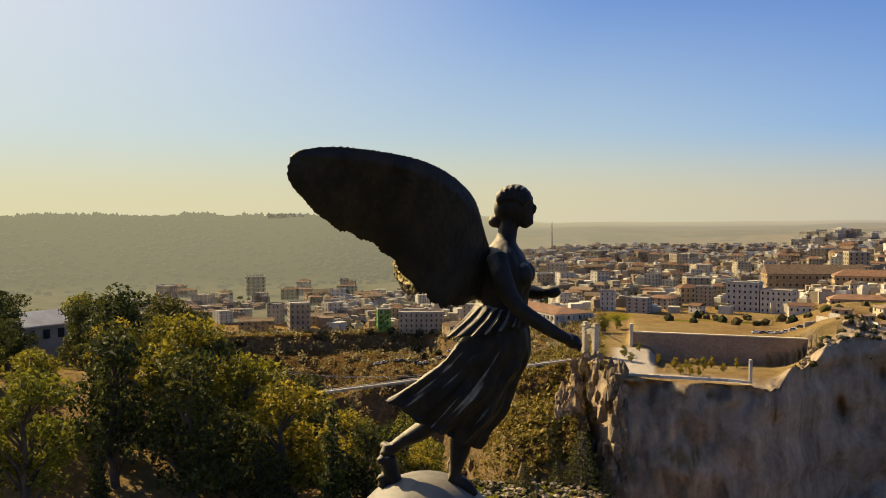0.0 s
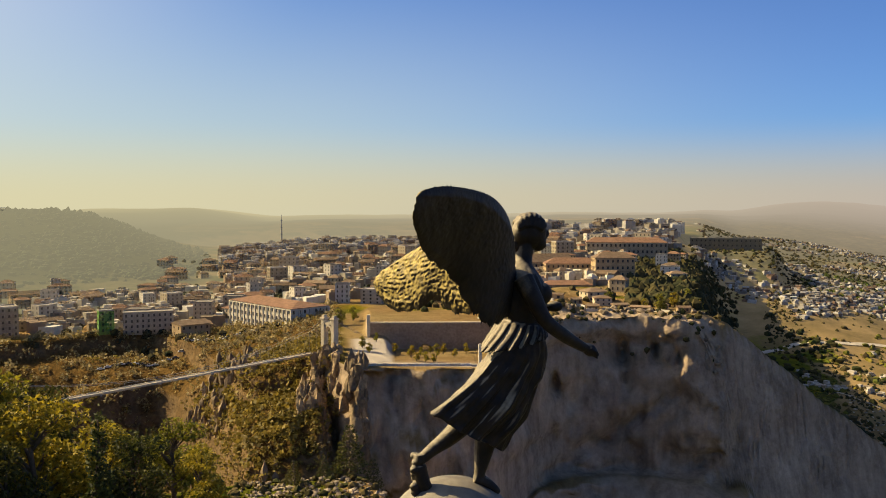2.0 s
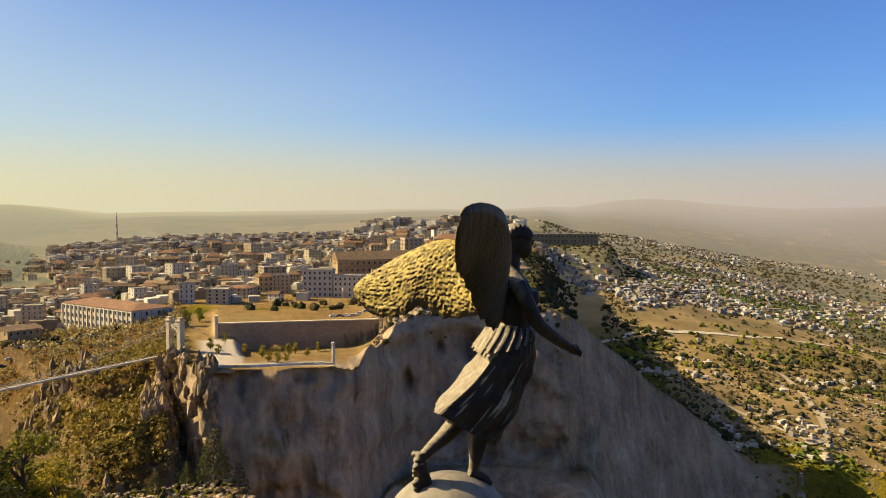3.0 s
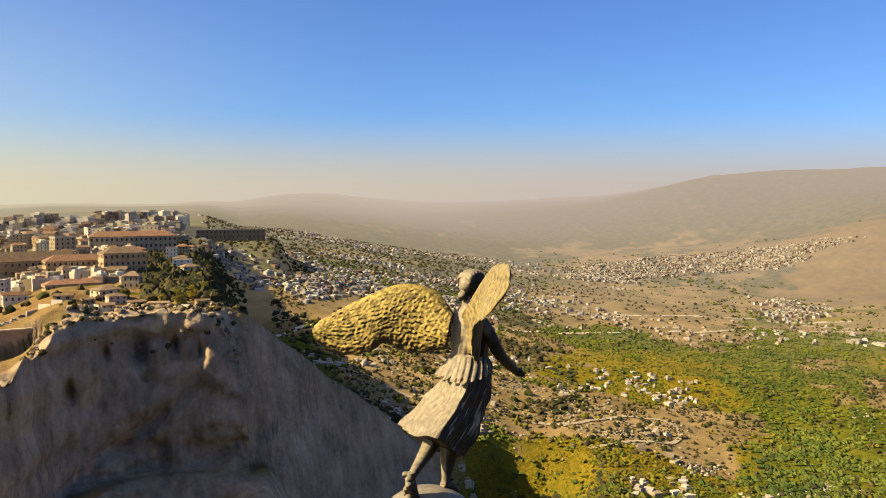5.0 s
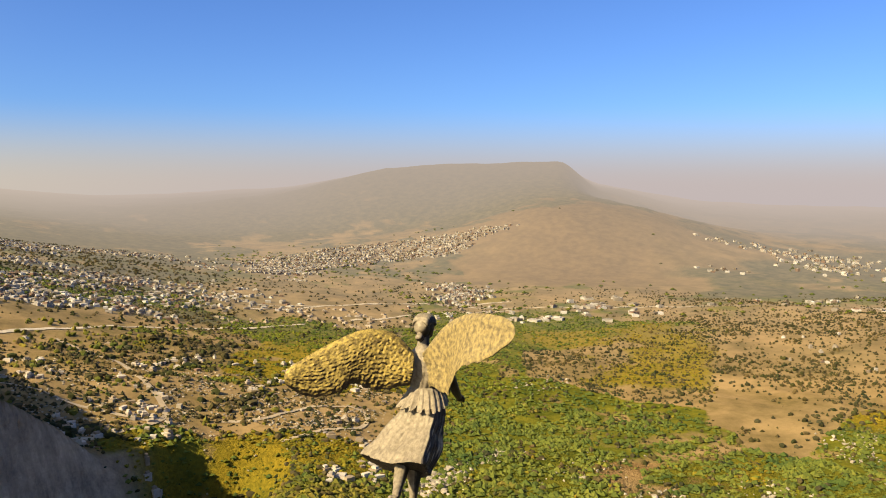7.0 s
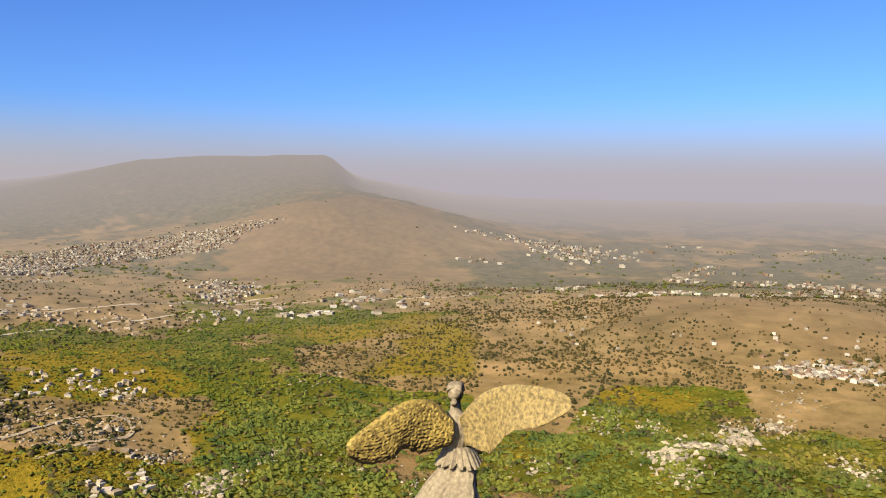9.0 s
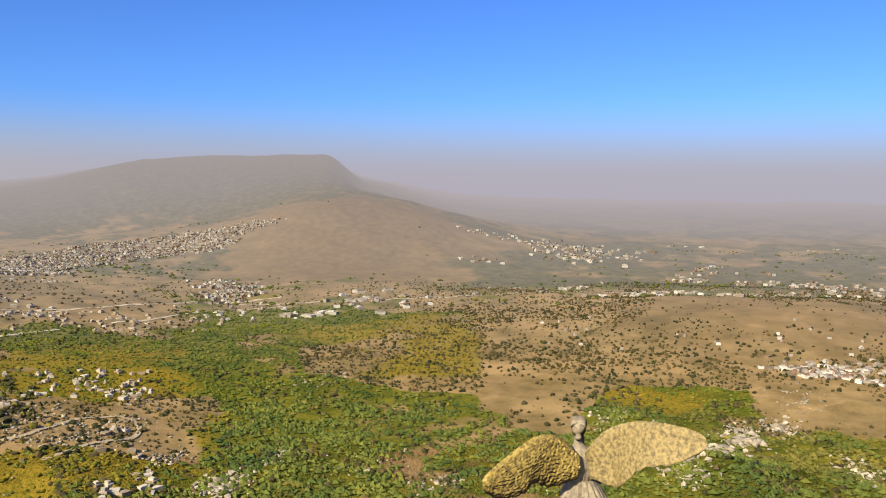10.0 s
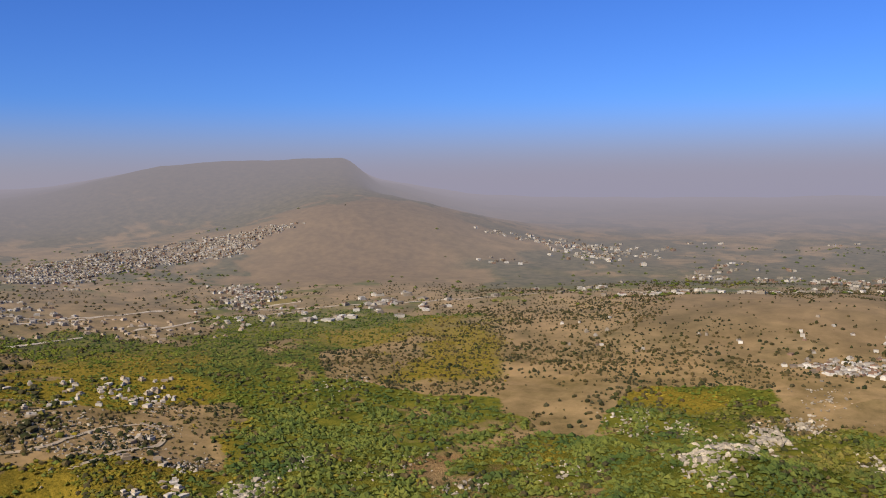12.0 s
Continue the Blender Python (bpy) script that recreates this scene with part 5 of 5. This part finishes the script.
def settle(ob, b, r, turn=0.0, z=None):
    """Stand a building at a bearing and range, front to the gorge."""
    p = bearing(b, r)
    ob.matrix_basis = Matrix.Translation((p.x, p.y, land(p.x, p.y) if z is None else z)) @ Matrix.Rotation(radians(-b + turn), 4, "Z")
    return ob


# the named buildings of the town
slab_wall = wall_paint("slab_concrete", (0.25, 0.235, 0.19), (0.36, 0.34, 0.28))
school_wall = surface("white_limewash", (0.46, 0.41, 0.32), (0.60, 0.54, 0.43), 0.8, 0.1, 0.9, 0.1, 0.05)
school = house("school_building", "long white arcaded building with red-brown tiled roof", 74, 28, 14, 3, 16, 7, "hip", school_wall, red_tile, 3.2, big=1.3, band=True)
for k in range(17):
    part("pilaster", box_shape((0.9, 0.5, 13.2), (-37 + 74 * k / 16, -14.25, 6.6), 0.05), school_wall, school)
for k in range(11):
    part("pilaster", box_shape((0.5, 0.9, 13.2), (37.25, -14 + 28 * k / 10, 6.6), 0.05), school_wall, school)
for pane in [o for o in school.children if o.name.startswith("window")]:
    part("sill", sill_me, ashlar, pane)
settle(school, -4.6, 545, -58, -72.5)
settle(house("barracks", "large ochre barracks under a brown tiled roof", 72, 20, 17, 3, 15, 4, "gable", ochre_wall, brown_tile, 7.0, big=1.2, band=True), 12.6, 700, 16, -60)
settle(house("apartment_block", "white apartment block with flat roof", 21, 14, 19, 5, 6, 4, "flat", white_wall, flat_roof), 8.6, 590, -10, -62)
settle(house("apartment_block", "white apartment block with flat roof", 20, 14, 15, 4, 6, 4, "flat", white_wall, flat_roof), 10.7, 585, -14, -62)
settle(house("barracks", "low ochre barracks with red tiled roof", 34, 11, 7, 2, 10, 3, "hip", ochre_wall, red_tile, 3.0, band=True), 15.3, 575, 12, -57)
settle(house("barracks", "reddish stone barracks with tiled roof", 42, 16, 13, 3, 11, 4, "hip", ochre_wall, red_tile, 4.5, big=1.2, band=True), 15.6, 660, 10, -54)
settle(house("barracks", "reddish stone barracks with tiled roof", 30, 16, 15, 3, 8, 4, "hip", ochre_wall, brown_tile, 4.5, big=1.2, band=True), 18.4, 640, 14, -50)
settle(house("hospital_building", "long red and cream building with rows of windows", 78, 18, 18, 3, 18, 4, "hip", cream, red_tile, 5.0, big=1.5, band=True), 19.2, 840, 6, -50)
settle(house("shed", "small white shed on the plateau", 14, 8, 5, 1, 4, 2, "gable", white_wall, red_tile, 2.0), 12.0, 560, 5, -59)
settle(house("slab_building", "huge dark slab-shaped sports hall in haze", 93, 30, 13, 2, 16, 3, "flat", slab_wall, slab_wall, big=1.4, sink=10), 25.45, 1215, 2, -54)
settle(house("hillside_building", "long white flat-roofed building on the hillside", 56, 18, 13, 3, 12, 3, "flat", white_wall, flat_roof), -21.6, 1200, 8, -76)
settle(house("ridge_building", "long low pale building on the wooded ridge", 60, 12, 6, 1, 14, 2, "flat", cream, flat_roof, sink=12), -22.0, 1330, 4, -5)
green_net = wall_paint("green_netting", (0.10, 0.28, 0.05), (0.22, 0.46, 0.10))
settle(house("scaffolded_building", "narrow building wrapped in green netting", 9, 10, 21, 6, 2, 2, "flat", green_net, flat_roof), -15.6, 556, 6, -82)
settle(house("apartment_block", "beige apartment block beside the green netting", 30, 13, 17, 5, 9, 3, "flat", cream, flat_roof), -13.0, 556, 2, -80)
settle(house("apartment_block", "tall grey-beige apartment block", 14, 14, 22, 6, 4, 4, "flat", cream, flat_roof), -21.4, 575, 8, -80)
settle(house("villa", "white villa with a low sloping roof among pines", 7.6, 7, 3.0, 1, 3, 2, "gable", white_wall, white_wall, 2.4), -39.4, 150, 24, -18.2)

# repeated houses of the town
kinds = []
for w, d, h, floors, bays, sides, roof, wm, rm, label in (
        (16, 12, 10, 3, 4, 3, "hip", cream, red_tile, "cream town house with red tiled roof"), (13, 11, 13, 4, 3, 2, "flat", white_wall, flat_roof, "white flat-roofed town house"),
        (20, 12, 8, 2, 5, 2, "gable", ochre_wall, brown_tile, "ochre town house with brown gable roof"), (12, 10, 7, 2, 3, 2, "hip", cream, brown_tile, "small cream house with tiled roof"),
        (18, 13, 17, 5, 4, 3, "flat", cream, flat_roof, "cream apartment block with flat roof"), (11, 9, 6, 2, 2, 2, "gable", white_wall, red_tile, "small white house with red gable roof")):
    kinds.append(house("town_house", label, w, d, h, floors, bays, sides, roof, wm, rm, 2.6, "houses of the town"))
used, stood = [0] * 6, []
keep_out = [(-4.4, 541, 40), (12.6, 700, 40), (9.6, 588, 28), (15.3, 575, 24), (15.6, 660, 28), (18.4, 640, 22), (19.2, 840, 42), (-15.6, 556, 14), (-13, 556, 22), (-21.4, 575, 14), (12, 560, 12)]
rh = np.random.RandomState(77)
for k in range(4000):
    r = 470 + 560 * rh.rand() ** 1.1
    b = rh.uniform(-30, 25.5)
    if b > 19 and r < 650 or b > 23 and r > 620 or -16 < b < 0 and r < 520 or 0 <= b < 17 and r < 556 or b <= -16 and r < 575:
        continue
    if b < -12 and (rh.rand() < 0.5 or r > 860):
        continue
    p = bearing(b, r)
    if any((p - bearing(kb, kr)).length < kd + 8 for kb, kr, kd in keep_out) or any((p - q).length < 13 + 0.007 * r for q in stood):
        continue
    kind = rh.choice(6, p=[0.27, 0.12, 0.2, 0.2, 0.09, 0.12])
    if b > 12 and r < 660 and kind in (0, 1, 4):
        kind = 3
    m = Matrix.Translation((p.x, p.y, land(p.x, p.y))) @ Matrix.Rotation(radians(-b + rh.uniform(-35, 35)), 4, "Z")
    ob = kinds[kind] if not used[kind] else copy_thing(kinds[kind], m)
    ob.matrix_basis = m @ Matrix.Diagonal((rh.uniform(0.65, 1.15), rh.uniform(0.7, 1.15), rh.uniform(0.6, 1.1), 1))
    used[kind] += 1
    stood.append(p)
    if len(stood) >= 215:
        break
# huts along the cliff edge
hut = house("cliff_hut", "small stone hut at the cliff edge", 6, 5, 3, 1, 2, 1, "gable", ochre_wall, brown_tile, 1.3, "huts along the cliff edge", 3.0)
settle(hut, 17.2, 446)
for b, r, turn, wide in ((19.0, 462, 20, 1.3), (20.4, 455, -8, 1.6), (21.8, 466, 40, 0.8), (23.2, 458, 12, 1.1), (16.0, 452, 25, 0.9), (14.6, 449, -10, 1.4)):
    ob = settle(copy_thing(hut, Matrix()), b, r, turn)
    ob.matrix_basis = ob.matrix_basis @ Matrix.Diagonal((wide, 1.0, 0.8, 1))
brow_wall = thing("boundary_wall", "low pale limewashed wall along the cliff top", "wall")
for k in range(14):
    if k in (3, 4, 8, 11):
        continue
    a, b = bearing(12.4 + 0.72 * k, 446 + 5 * math.sin(1.7 * k)), bearing(12.4 + 0.72 * (k + 0.9), 446 + 5 * math.sin(1.7 * (k + 0.9)))
    mid, run = (a + b) / 2, b - a
    ob = part("panel", box_shape((run.length, 0.5, 3.2), (0, 0, 0.2)), white_wall, brow_wall)
    ob.matrix_basis = Matrix.Translation((mid.x, mid.y, land(mid.x, mid.y))) @ Matrix.Rotation(math.atan2(run.y, run.x), 4, "Z")

# terrace over the gorge: retaining wall, parapet and posts
terrace_wall = thing("retaining_wall", "tall brown stone retaining wall behind the terrace", "wall")
p0, p1 = bearing(1.5, 421), bearing(13.2, 423)
mid, run = (p0 + p1) / 2, p1 - p0
terrace_wall.matrix_basis = Matrix.Translation((mid.x, mid.y, -70)) @ Matrix.Rotation(math.atan2(run.y, run.x), 4, "Z")
part("wall", box_shape((run.length, 2.0, 14.6), (0, 0, 6.9)), surface("brown_masonry", (0.20, 0.14, 0.09), (0.34, 0.25, 0.17), 0.8, 0.1, 0.9, 0.5, 0.3), terrace_wall)
part("coping", box_shape((run.length + 0.6, 2.5, 0.5), (0, 0, 14.4)), ashlar, terrace_wall)
part("end_pier", box_shape((1.6, 2.6, 19.0), (-run.length / 2 + 0.4, -0.6, 9.0), 0.1), ashlar, terrace_wall, "pale stone pier")
parapet = thing("terrace_parapet", "white parapet along the terrace edge", "wall")
for k in range(12):
    a, b = bearing(0.6 + 0.74 * k, 338 + 0.5 * k), bearing(0.6 + 0.74 * (k + 1), 338 + 0.5 * (k + 1))
    mid, run = (a + b) / 2, b - a
    ob = part("panel", box_shape((run.length, 0.5, 1.1), (0, 0, 0.4)), white_wall, parapet)
    ob.matrix_basis = Matrix.Translation((mid.x, mid.y, land(mid.x, mid.y + 3) + 0.1)) @ Matrix.Rotation(math.atan2(run.y, run.x), 4, "Z")
post = thing("terrace_pillar", "tall white pillar at the terrace corner", "pillar")
part("shaft", box_shape((1.3, 1.3, 12.0), (0, 0, 6), 0.15), white_wall, post)
part("base", box_shape((2.6, 2.6, 1.6), (0, 0, 0.6), 0.15), white_wall, post)
q = bearing(9.4, 345)
post.location = (q.x, q.y, -66.4)


# ---- parked cars ----
def car(label, paint, group):
    ob = thing("parked_car", label, "car", group)
    bm = bmesh.new()
    box(bm, (4.2, 1.7, 0.7), (0, 0, 0.65), 0, 0.12)
    body = part("body", bm, paint, ob)
    bm = bmesh.new()
    made = bmesh.ops.create_cube(bm, size=1)["verts"]
    for v in made:
        v.co = Vector((v.co.x * (1.5 if v.co.z > 0 else 2.3) - 0.2, v.co.y * (1.35 if v.co.z > 0 else 1.6), 1.27 + v.co.z * 0.55))
    part("cabin", bm, dark_glass, ob)
    part("roof", box_shape((1.5, 1.35, 0.06), (-0.2, 0, 1.56)), paint, ob)
    for x in (-1.3, 1.3):
        for y in (-0.8, 0.8):
            bm = bmesh.new()
            bmesh.ops.create_cone(bm, segments=12, radius1=0.32, radius2=0.32, depth=0.2, cap_ends=True, matrix=Matrix.Translation((x, y, 0.32)) @ Matrix.Rotation(radians(90), 4, "X"))
            part("wheel", bm, dark_glass, ob)
    return ob


car_kinds = [car("white parked car at the roadside", surface("white_car_paint", (0.7, 0.7, 0.68), (0.8, 0.8, 0.78), 2.0, 0.5, 0.3, 0.0), "parked cars"),
             car("silver parked car at the roadside", surface("silver_car_paint", (0.4, 0.41, 0.42), (0.5, 0.5, 0.51), 2.0, 0.5, 0.3, 0.0), "parked cars"),
             car("dark parked car at the roadside", surface("dark_car_paint", (0.04, 0.04, 0.05), (0.08, 0.08, 0.09), 2.0, 0.5, 0.3, 0.0), "parked cars")]
stands = [(-16 + 0.42 * k, 508 if k < 20 else 514) for k in range(32)] + [(9.5 + 0.45 * k, 452) for k in range(8)]
for k, (b, r) in enumerate(stands):
    m = Matrix()
    ob = car_kinds[k] if k < 3 else copy_thing(car_kinds[(k * 7 + k // 3) % 3], m)
    settle(ob, b, r, rh.uniform(-12, 12))

mast = thing("radio_mast", "thin lattice radio mast far in the valley", "mast")
bm = bmesh.new()
limb(bm, [(0, 0, -4, 1.6), (0, 0, 25, 1.0), (0, 0, 48, 0.4)], 6, 6)
part("pole", bm, steel, mast, smooth=True)
for z in (14, 26, 38):
    part("platform", box_shape((3.4, 3.4, 0.5), (0, 0, z)), steel, mast)
q = bearing(-4.1, 1450)
mast.location = (q.x, q.y, land(q.x, q.y))


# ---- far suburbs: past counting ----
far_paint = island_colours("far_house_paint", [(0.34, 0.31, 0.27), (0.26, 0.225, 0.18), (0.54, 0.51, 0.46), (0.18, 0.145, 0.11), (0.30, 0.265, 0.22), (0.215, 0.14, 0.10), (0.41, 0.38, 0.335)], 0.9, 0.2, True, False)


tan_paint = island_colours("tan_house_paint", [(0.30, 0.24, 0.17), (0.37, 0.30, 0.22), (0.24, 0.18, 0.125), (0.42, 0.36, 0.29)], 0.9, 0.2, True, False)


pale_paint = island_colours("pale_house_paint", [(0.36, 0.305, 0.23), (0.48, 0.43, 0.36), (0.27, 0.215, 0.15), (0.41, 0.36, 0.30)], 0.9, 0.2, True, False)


def sprawl(name, label, at, low, high, tall0, tall1, seed, mat=None):
    """Box houses, some with a second block on top, joined into one object."""
    r = np.random.RandomState(seed)
    n = len(at)
    w, d, h, a = r.uniform(low, high, n), r.uniform(low, high, n), r.uniform(tall0, tall1, n), r.uniform(0, 6.28, n)
    top = r.rand(n) < 0.5
    at, w, d, h, a = (np.concatenate([q, q[top]]) for q in (at, w, d, h, a))
    w[n:], d[n:], h[n:] = w[n:] * 0.5, d[n:] * 0.6, h[n:] + 1.6
    unit = np.array([(-0.5, -0.5, -1), (0.5, -0.5, -1), (0.5, 0.5, -1), (-0.5, 0.5, -1), (-0.5, -0.5, 1), (0.5, -0.5, 1), (0.5, 0.5, 1), (-0.5, 0.5, 1)])
    x, y = unit[None, :, 0] * w[:, None], unit[None, :, 1] * d[:, None]
    c, s = np.cos(a)[:, None], np.sin(a)[:, None]
    z = np.where(unit[None, :, 2] > 0, h[:, None], -4.0)
    co = np.stack([x * c - y * s + at[:, :1], x * s + y * c + at[:, 1:2], z + at[:, 2:3]], -1).reshape(-1, 3)
    q = np.array([(0, 1, 5, 4), (1, 2, 6, 5), (2, 3, 7, 6), (3, 0, 4, 7), (4, 5, 6, 7)])
    me = bpy.data.meshes.new(name)
    me.from_pydata(co.tolist(), [], (q[None] + (np.arange(len(at)) * 8)[:, None, None]).reshape(-1, 4).tolist())
    me.materials.append(mat or far_paint)
    return tagged(new(name, me), label, "houses", kind="stuff")


def anywhere(x, y):
    return np.ones_like(x)


sprawl("suburb_houses", "white box houses of the suburb", scatter(7800, 23.5, 52, 900, 2100, lambda x, y: 0.95 * step(0, 40, polar(x, y)[1] - np.interp(polar(x, y)[0], [24, 26, 30, 34, 40], [1000, 890, 930, 1020, 1050])) * (1 - step(22.5, 23.3, polar(x, y)[0]) * step(28.8, 28.2, polar(x, y)[0]) * step(1165, 1185, polar(x, y)[1]) * step(1265, 1245, polar(x, y)[1])) * step(-0.02, 0.25, fbm(polar(x, y)[0] * 14, polar(x, y)[1] * 0.9, 95, 4)) * (1 - 0.8 * step(34, 52, polar(x, y)[0])), 1.15, 61), 4, 9.5, 1.6, 3.4, 1)
def on_ridge(x, y):
    b, r = polar(x, y)
    b, r = b + 1.2 * fbm(x, y, 120), r + 60 * fbm(x + 50, y, 90)
    edge = np.interp(b, [48, 51, 54, 59, 62.5, 65.5], [1760, 1840, 1940, 2125, 2140, 2235])
    top = np.interp(b, [48, 51, 54, 59, 62.5, 66], [2060, 2160, 2280, 2330, 2300, 2290])
    return step(edge - 15, edge + 25, r) * step(top + 25, top - 15, r) * step(47.5, 49, b) * step(66.5, 64.5, b) * (0.35 + 0.65 * step(-0.4, 0.1, fbm(x, y, 40, 3)))


def hamlet(b, r, db, dr, gap=50):
    """A thickening of houses with a ragged edge."""
    return lambda x, y: bell(polar(x, y)[0], b, db) * bell(polar(x, y)[1], r, dr) * step(-0.3, 0.2, fbm(x, y, gap, 3))


sprawl("ridge_town_houses", "dense white houses of the ridge town", scatter(9500, 47.5, 66.5, 1720, 2430, on_ridge, 1.0, 62), 4.5, 10, 2.2, 3.8, 2)
sprawl("factory_halls", "white halls in the valley", scatter(700, 68.5, 77, 1240, 1560, hamlet(72.8, 1400, 2.0, 80), 1.0, 63), 6, 17, 2.5, 5, 3)
sprawl("factory_halls", "long white sheds by the valley road", scatter(10, 66, 70.5, 1235, 1280, anywhere, 1.0, 72), 6, 20, 3, 5, 12)
sprawl("hamlet_houses", "white houses of a hamlet", scatter(3000, 59, 66, 1380, 1800, hamlet(62.2, 1580, 1.5, 90, 30), 1.0, 64), 4, 8, 2.5, 4.5, 4)
sprawl("hamlet_houses", "white houses of a hamlet", scatter(260, 58, 67, 1230, 1500, hamlet(63.5, 1350, 3, 90), 1.0, 73), 4, 8, 1.8, 3, 13)
sprawl("roadside_houses", "pale low houses along the field roads", scatter(260, 46, 62, 1130, 1290, lambda x, y: 0.8 * step(0.0, 0.3, fbm(x, y, 60, 3)), 1.0, 74), 3.5, 8, 1.4, 2.4, 14, tan_paint)
sprawl("far_village_houses", "far white village houses in haze", scatter(1700, 78, 104, 1560, 2600, lambda x, y: step(0.05, 0.35, fbm(x, y, 170, 3) + 0.1 * bell(polar(x, y)[0], 86, 4)), 1.0, 65), 5, 10, 3, 5, 5)
sprawl("far_village_houses", "far white village houses in haze", scatter(900, 80, 94, 2000, 2550, hamlet(86.5, 2280, 3.6, 150, 80), 1.0, 75), 6, 13, 3, 7, 15)
sprawl("far_village_houses", "far white village houses in haze", scatter(320, 99, 112, 1500, 1900, hamlet(105, 1680, 3.5, 110), 1.0, 76), 5, 11, 3, 6, 16)
sprawl("row_houses", "row of white houses along a far road", scatter(260, 78, 102, 1400, 1500, lambda x, y: step(-0.1, 0.3, fbm(x, y, 70, 3)), 1.0, 66), 5, 13, 3, 5, 6)
sprawl("field_houses", "a few pale huts on the dry field", scatter(60, 83, 106, 960, 1150, lambda x, y: step(0.1, 0.4, fbm(x, y, 60, 3)), 1.0, 77), 2.5, 5.5, 1.8, 3, 17)
sprawl("quarry_houses", "pale houses beside the dry field", scatter(520, 98, 112, 890, 1010, lambda x, y: patch(x, y, 100, 112, 905, 980, 0.6) * step(-0.35, 0.1, fbm(x, y, 24, 2)), 1.0, 67), 3.5, 9, 1.2, 2.4, 7)
sprawl("track_houses", "low pale houses along dirt tracks", scatter(820, 28.5, 57, 520, 880, lambda x, y: off_spur(x, y) * step(-0.05, 0.3, fbm(x, y, 50, 3)), 1.0, 68), 2.4, 7.0, 1.3, 2.8, 8, pale_paint)
sprawl("white_houses", "small white houses on the dry ground", scatter(26, 36, 58, 560, 860, lambda x, y: step(0.1, 0.35, fbm(x + 99, y, 50, 3)), 1.0, 78), 3, 6, 1.5, 2.8, 18)
sprawl("valley_town_houses", "hazy box houses of the lower town", scatter(900, -42, -6, 640, 1000, lambda x, y: step(0.05, 0.35, fbm(x, y, 120, 3)) * step(840, 740, polar(x, y)[1]), 1.0, 69), 5, 11, 3, 7, 9, tan_paint)
sprawl("hill_town_houses", "crowded houses on the rising town", scatter(1050, -8, 22.4, 1000, 1350, anywhere, 1.0, 70), 7, 15, 4, 10, 10)
brown_paint = island_colours("brown_house_paint", [(0.42, 0.37, 0.28), (0.29, 0.22, 0.15), (0.54, 0.49, 0.39), (0.26, 0.21, 0.145), (0.35, 0.255, 0.17), (0.66, 0.61, 0.51)], 0.9, 0.2, True, False)
sprawl("town_infill_houses", "crowded brown and cream houses of the old town", scatter(2600, -20, 20, 560, 1050, lambda x, y: 0.75 * step(-0.35, 0.1, fbm(x, y, 60, 3)) * step(556, 575, polar(x, y)[1]) * (1 - patch(x, y, 18.5, 30, 400, 700, 0.0)) * (1 - step(-7, -9, polar(x, y)[0]) * step(740, 800, polar(x, y)[1])), 1.0, 79), 4.5, 10, 3, 8, 19, brown_paint)
sprawl("tower_blocks", "tall pale apartment towers on the skyline", scatter(110, 11, 22.5, 1220, 1420, anywhere, 1.0, 71), 9, 18, 9, 22, 11)


# ---- roads and dirt tracks, laid on the ground ----
track_dust = surface("track_dust", (0.30, 0.235, 0.15), (0.43, 0.345, 0.23), 0.5, 0.05, 0.95, 0.2, 0.1)
far_dust = island_colours("far_road_dust", [(0.52, 0.45, 0.35), (0.50, 0.43, 0.33)], 0.95, 0.1, True, False)


def road(name, label, points, wide, mat):
    bm = bmesh.new()
    line = [bearing(b, r) for b, r in between(points, 26 * len(points))]
    left, right = [], []
    for k, p in enumerate(line):
        side = (line[min(k + 1, len(line) - 1)] - line[max(k - 1, 0)]).normalized().cross(Vector((0, 0, 1))) * wide / 2
        for row, q in ((left, p - side), (right, p + side)):
            row.append(bm.verts.new((q.x, q.y, land(q.x, q.y) + 0.7)))
    for k in range(len(line) - 1):
        bm.faces.new((left[k], right[k], right[k + 1], left[k + 1]))
    me = mesh_of(bm, name)
    me.materials.append(mat)
    tagged(new(name, me), label, "road", kind="structure")


road("road", "pale dirt track looping through the valley houses", [(36, 560), (39, 590), (41.6, 620), (42.4, 650), (41, 720), (39.5, 800), (36, 880)], 5, track_dust)
road("road", "pale dirt track looping through the valley houses", [(41.6, 620), (38, 640), (34, 660), (31, 720)], 4, track_dust)
road("road", "pale country road below the suburb", [(27, 800), (30, 860), (34, 900), (39, 960), (45, 1040), (52, 1150)], 7, far_dust)
road("road", "far pale road across the plain", [(62, 1420), (70, 1400), (78, 1440), (90, 1490), (104, 1500)], 8, far_dust)
road("road", "far pale road across the plain", [(48, 1250), (54, 1330), (60, 1420), (66, 1480)], 7, far_dust)
road("road", "pale dirt track looping through the valley houses", [(46, 640), (49, 650), (52, 690), (54.5, 700), (56, 680), (55.5, 650), (53, 630), (50, 600)], 4, track_dust)
road("road", "pale field road between dry slopes", [(46, 1330), (50, 1310), (54, 1330), (57, 1380), (60, 1400)], 6, far_dust)
road("road", "pale field road between dry slopes", [(55, 1190), (57.5, 1230), (60, 1300), (62.5, 1350), (66, 1380)], 6, far_dust)
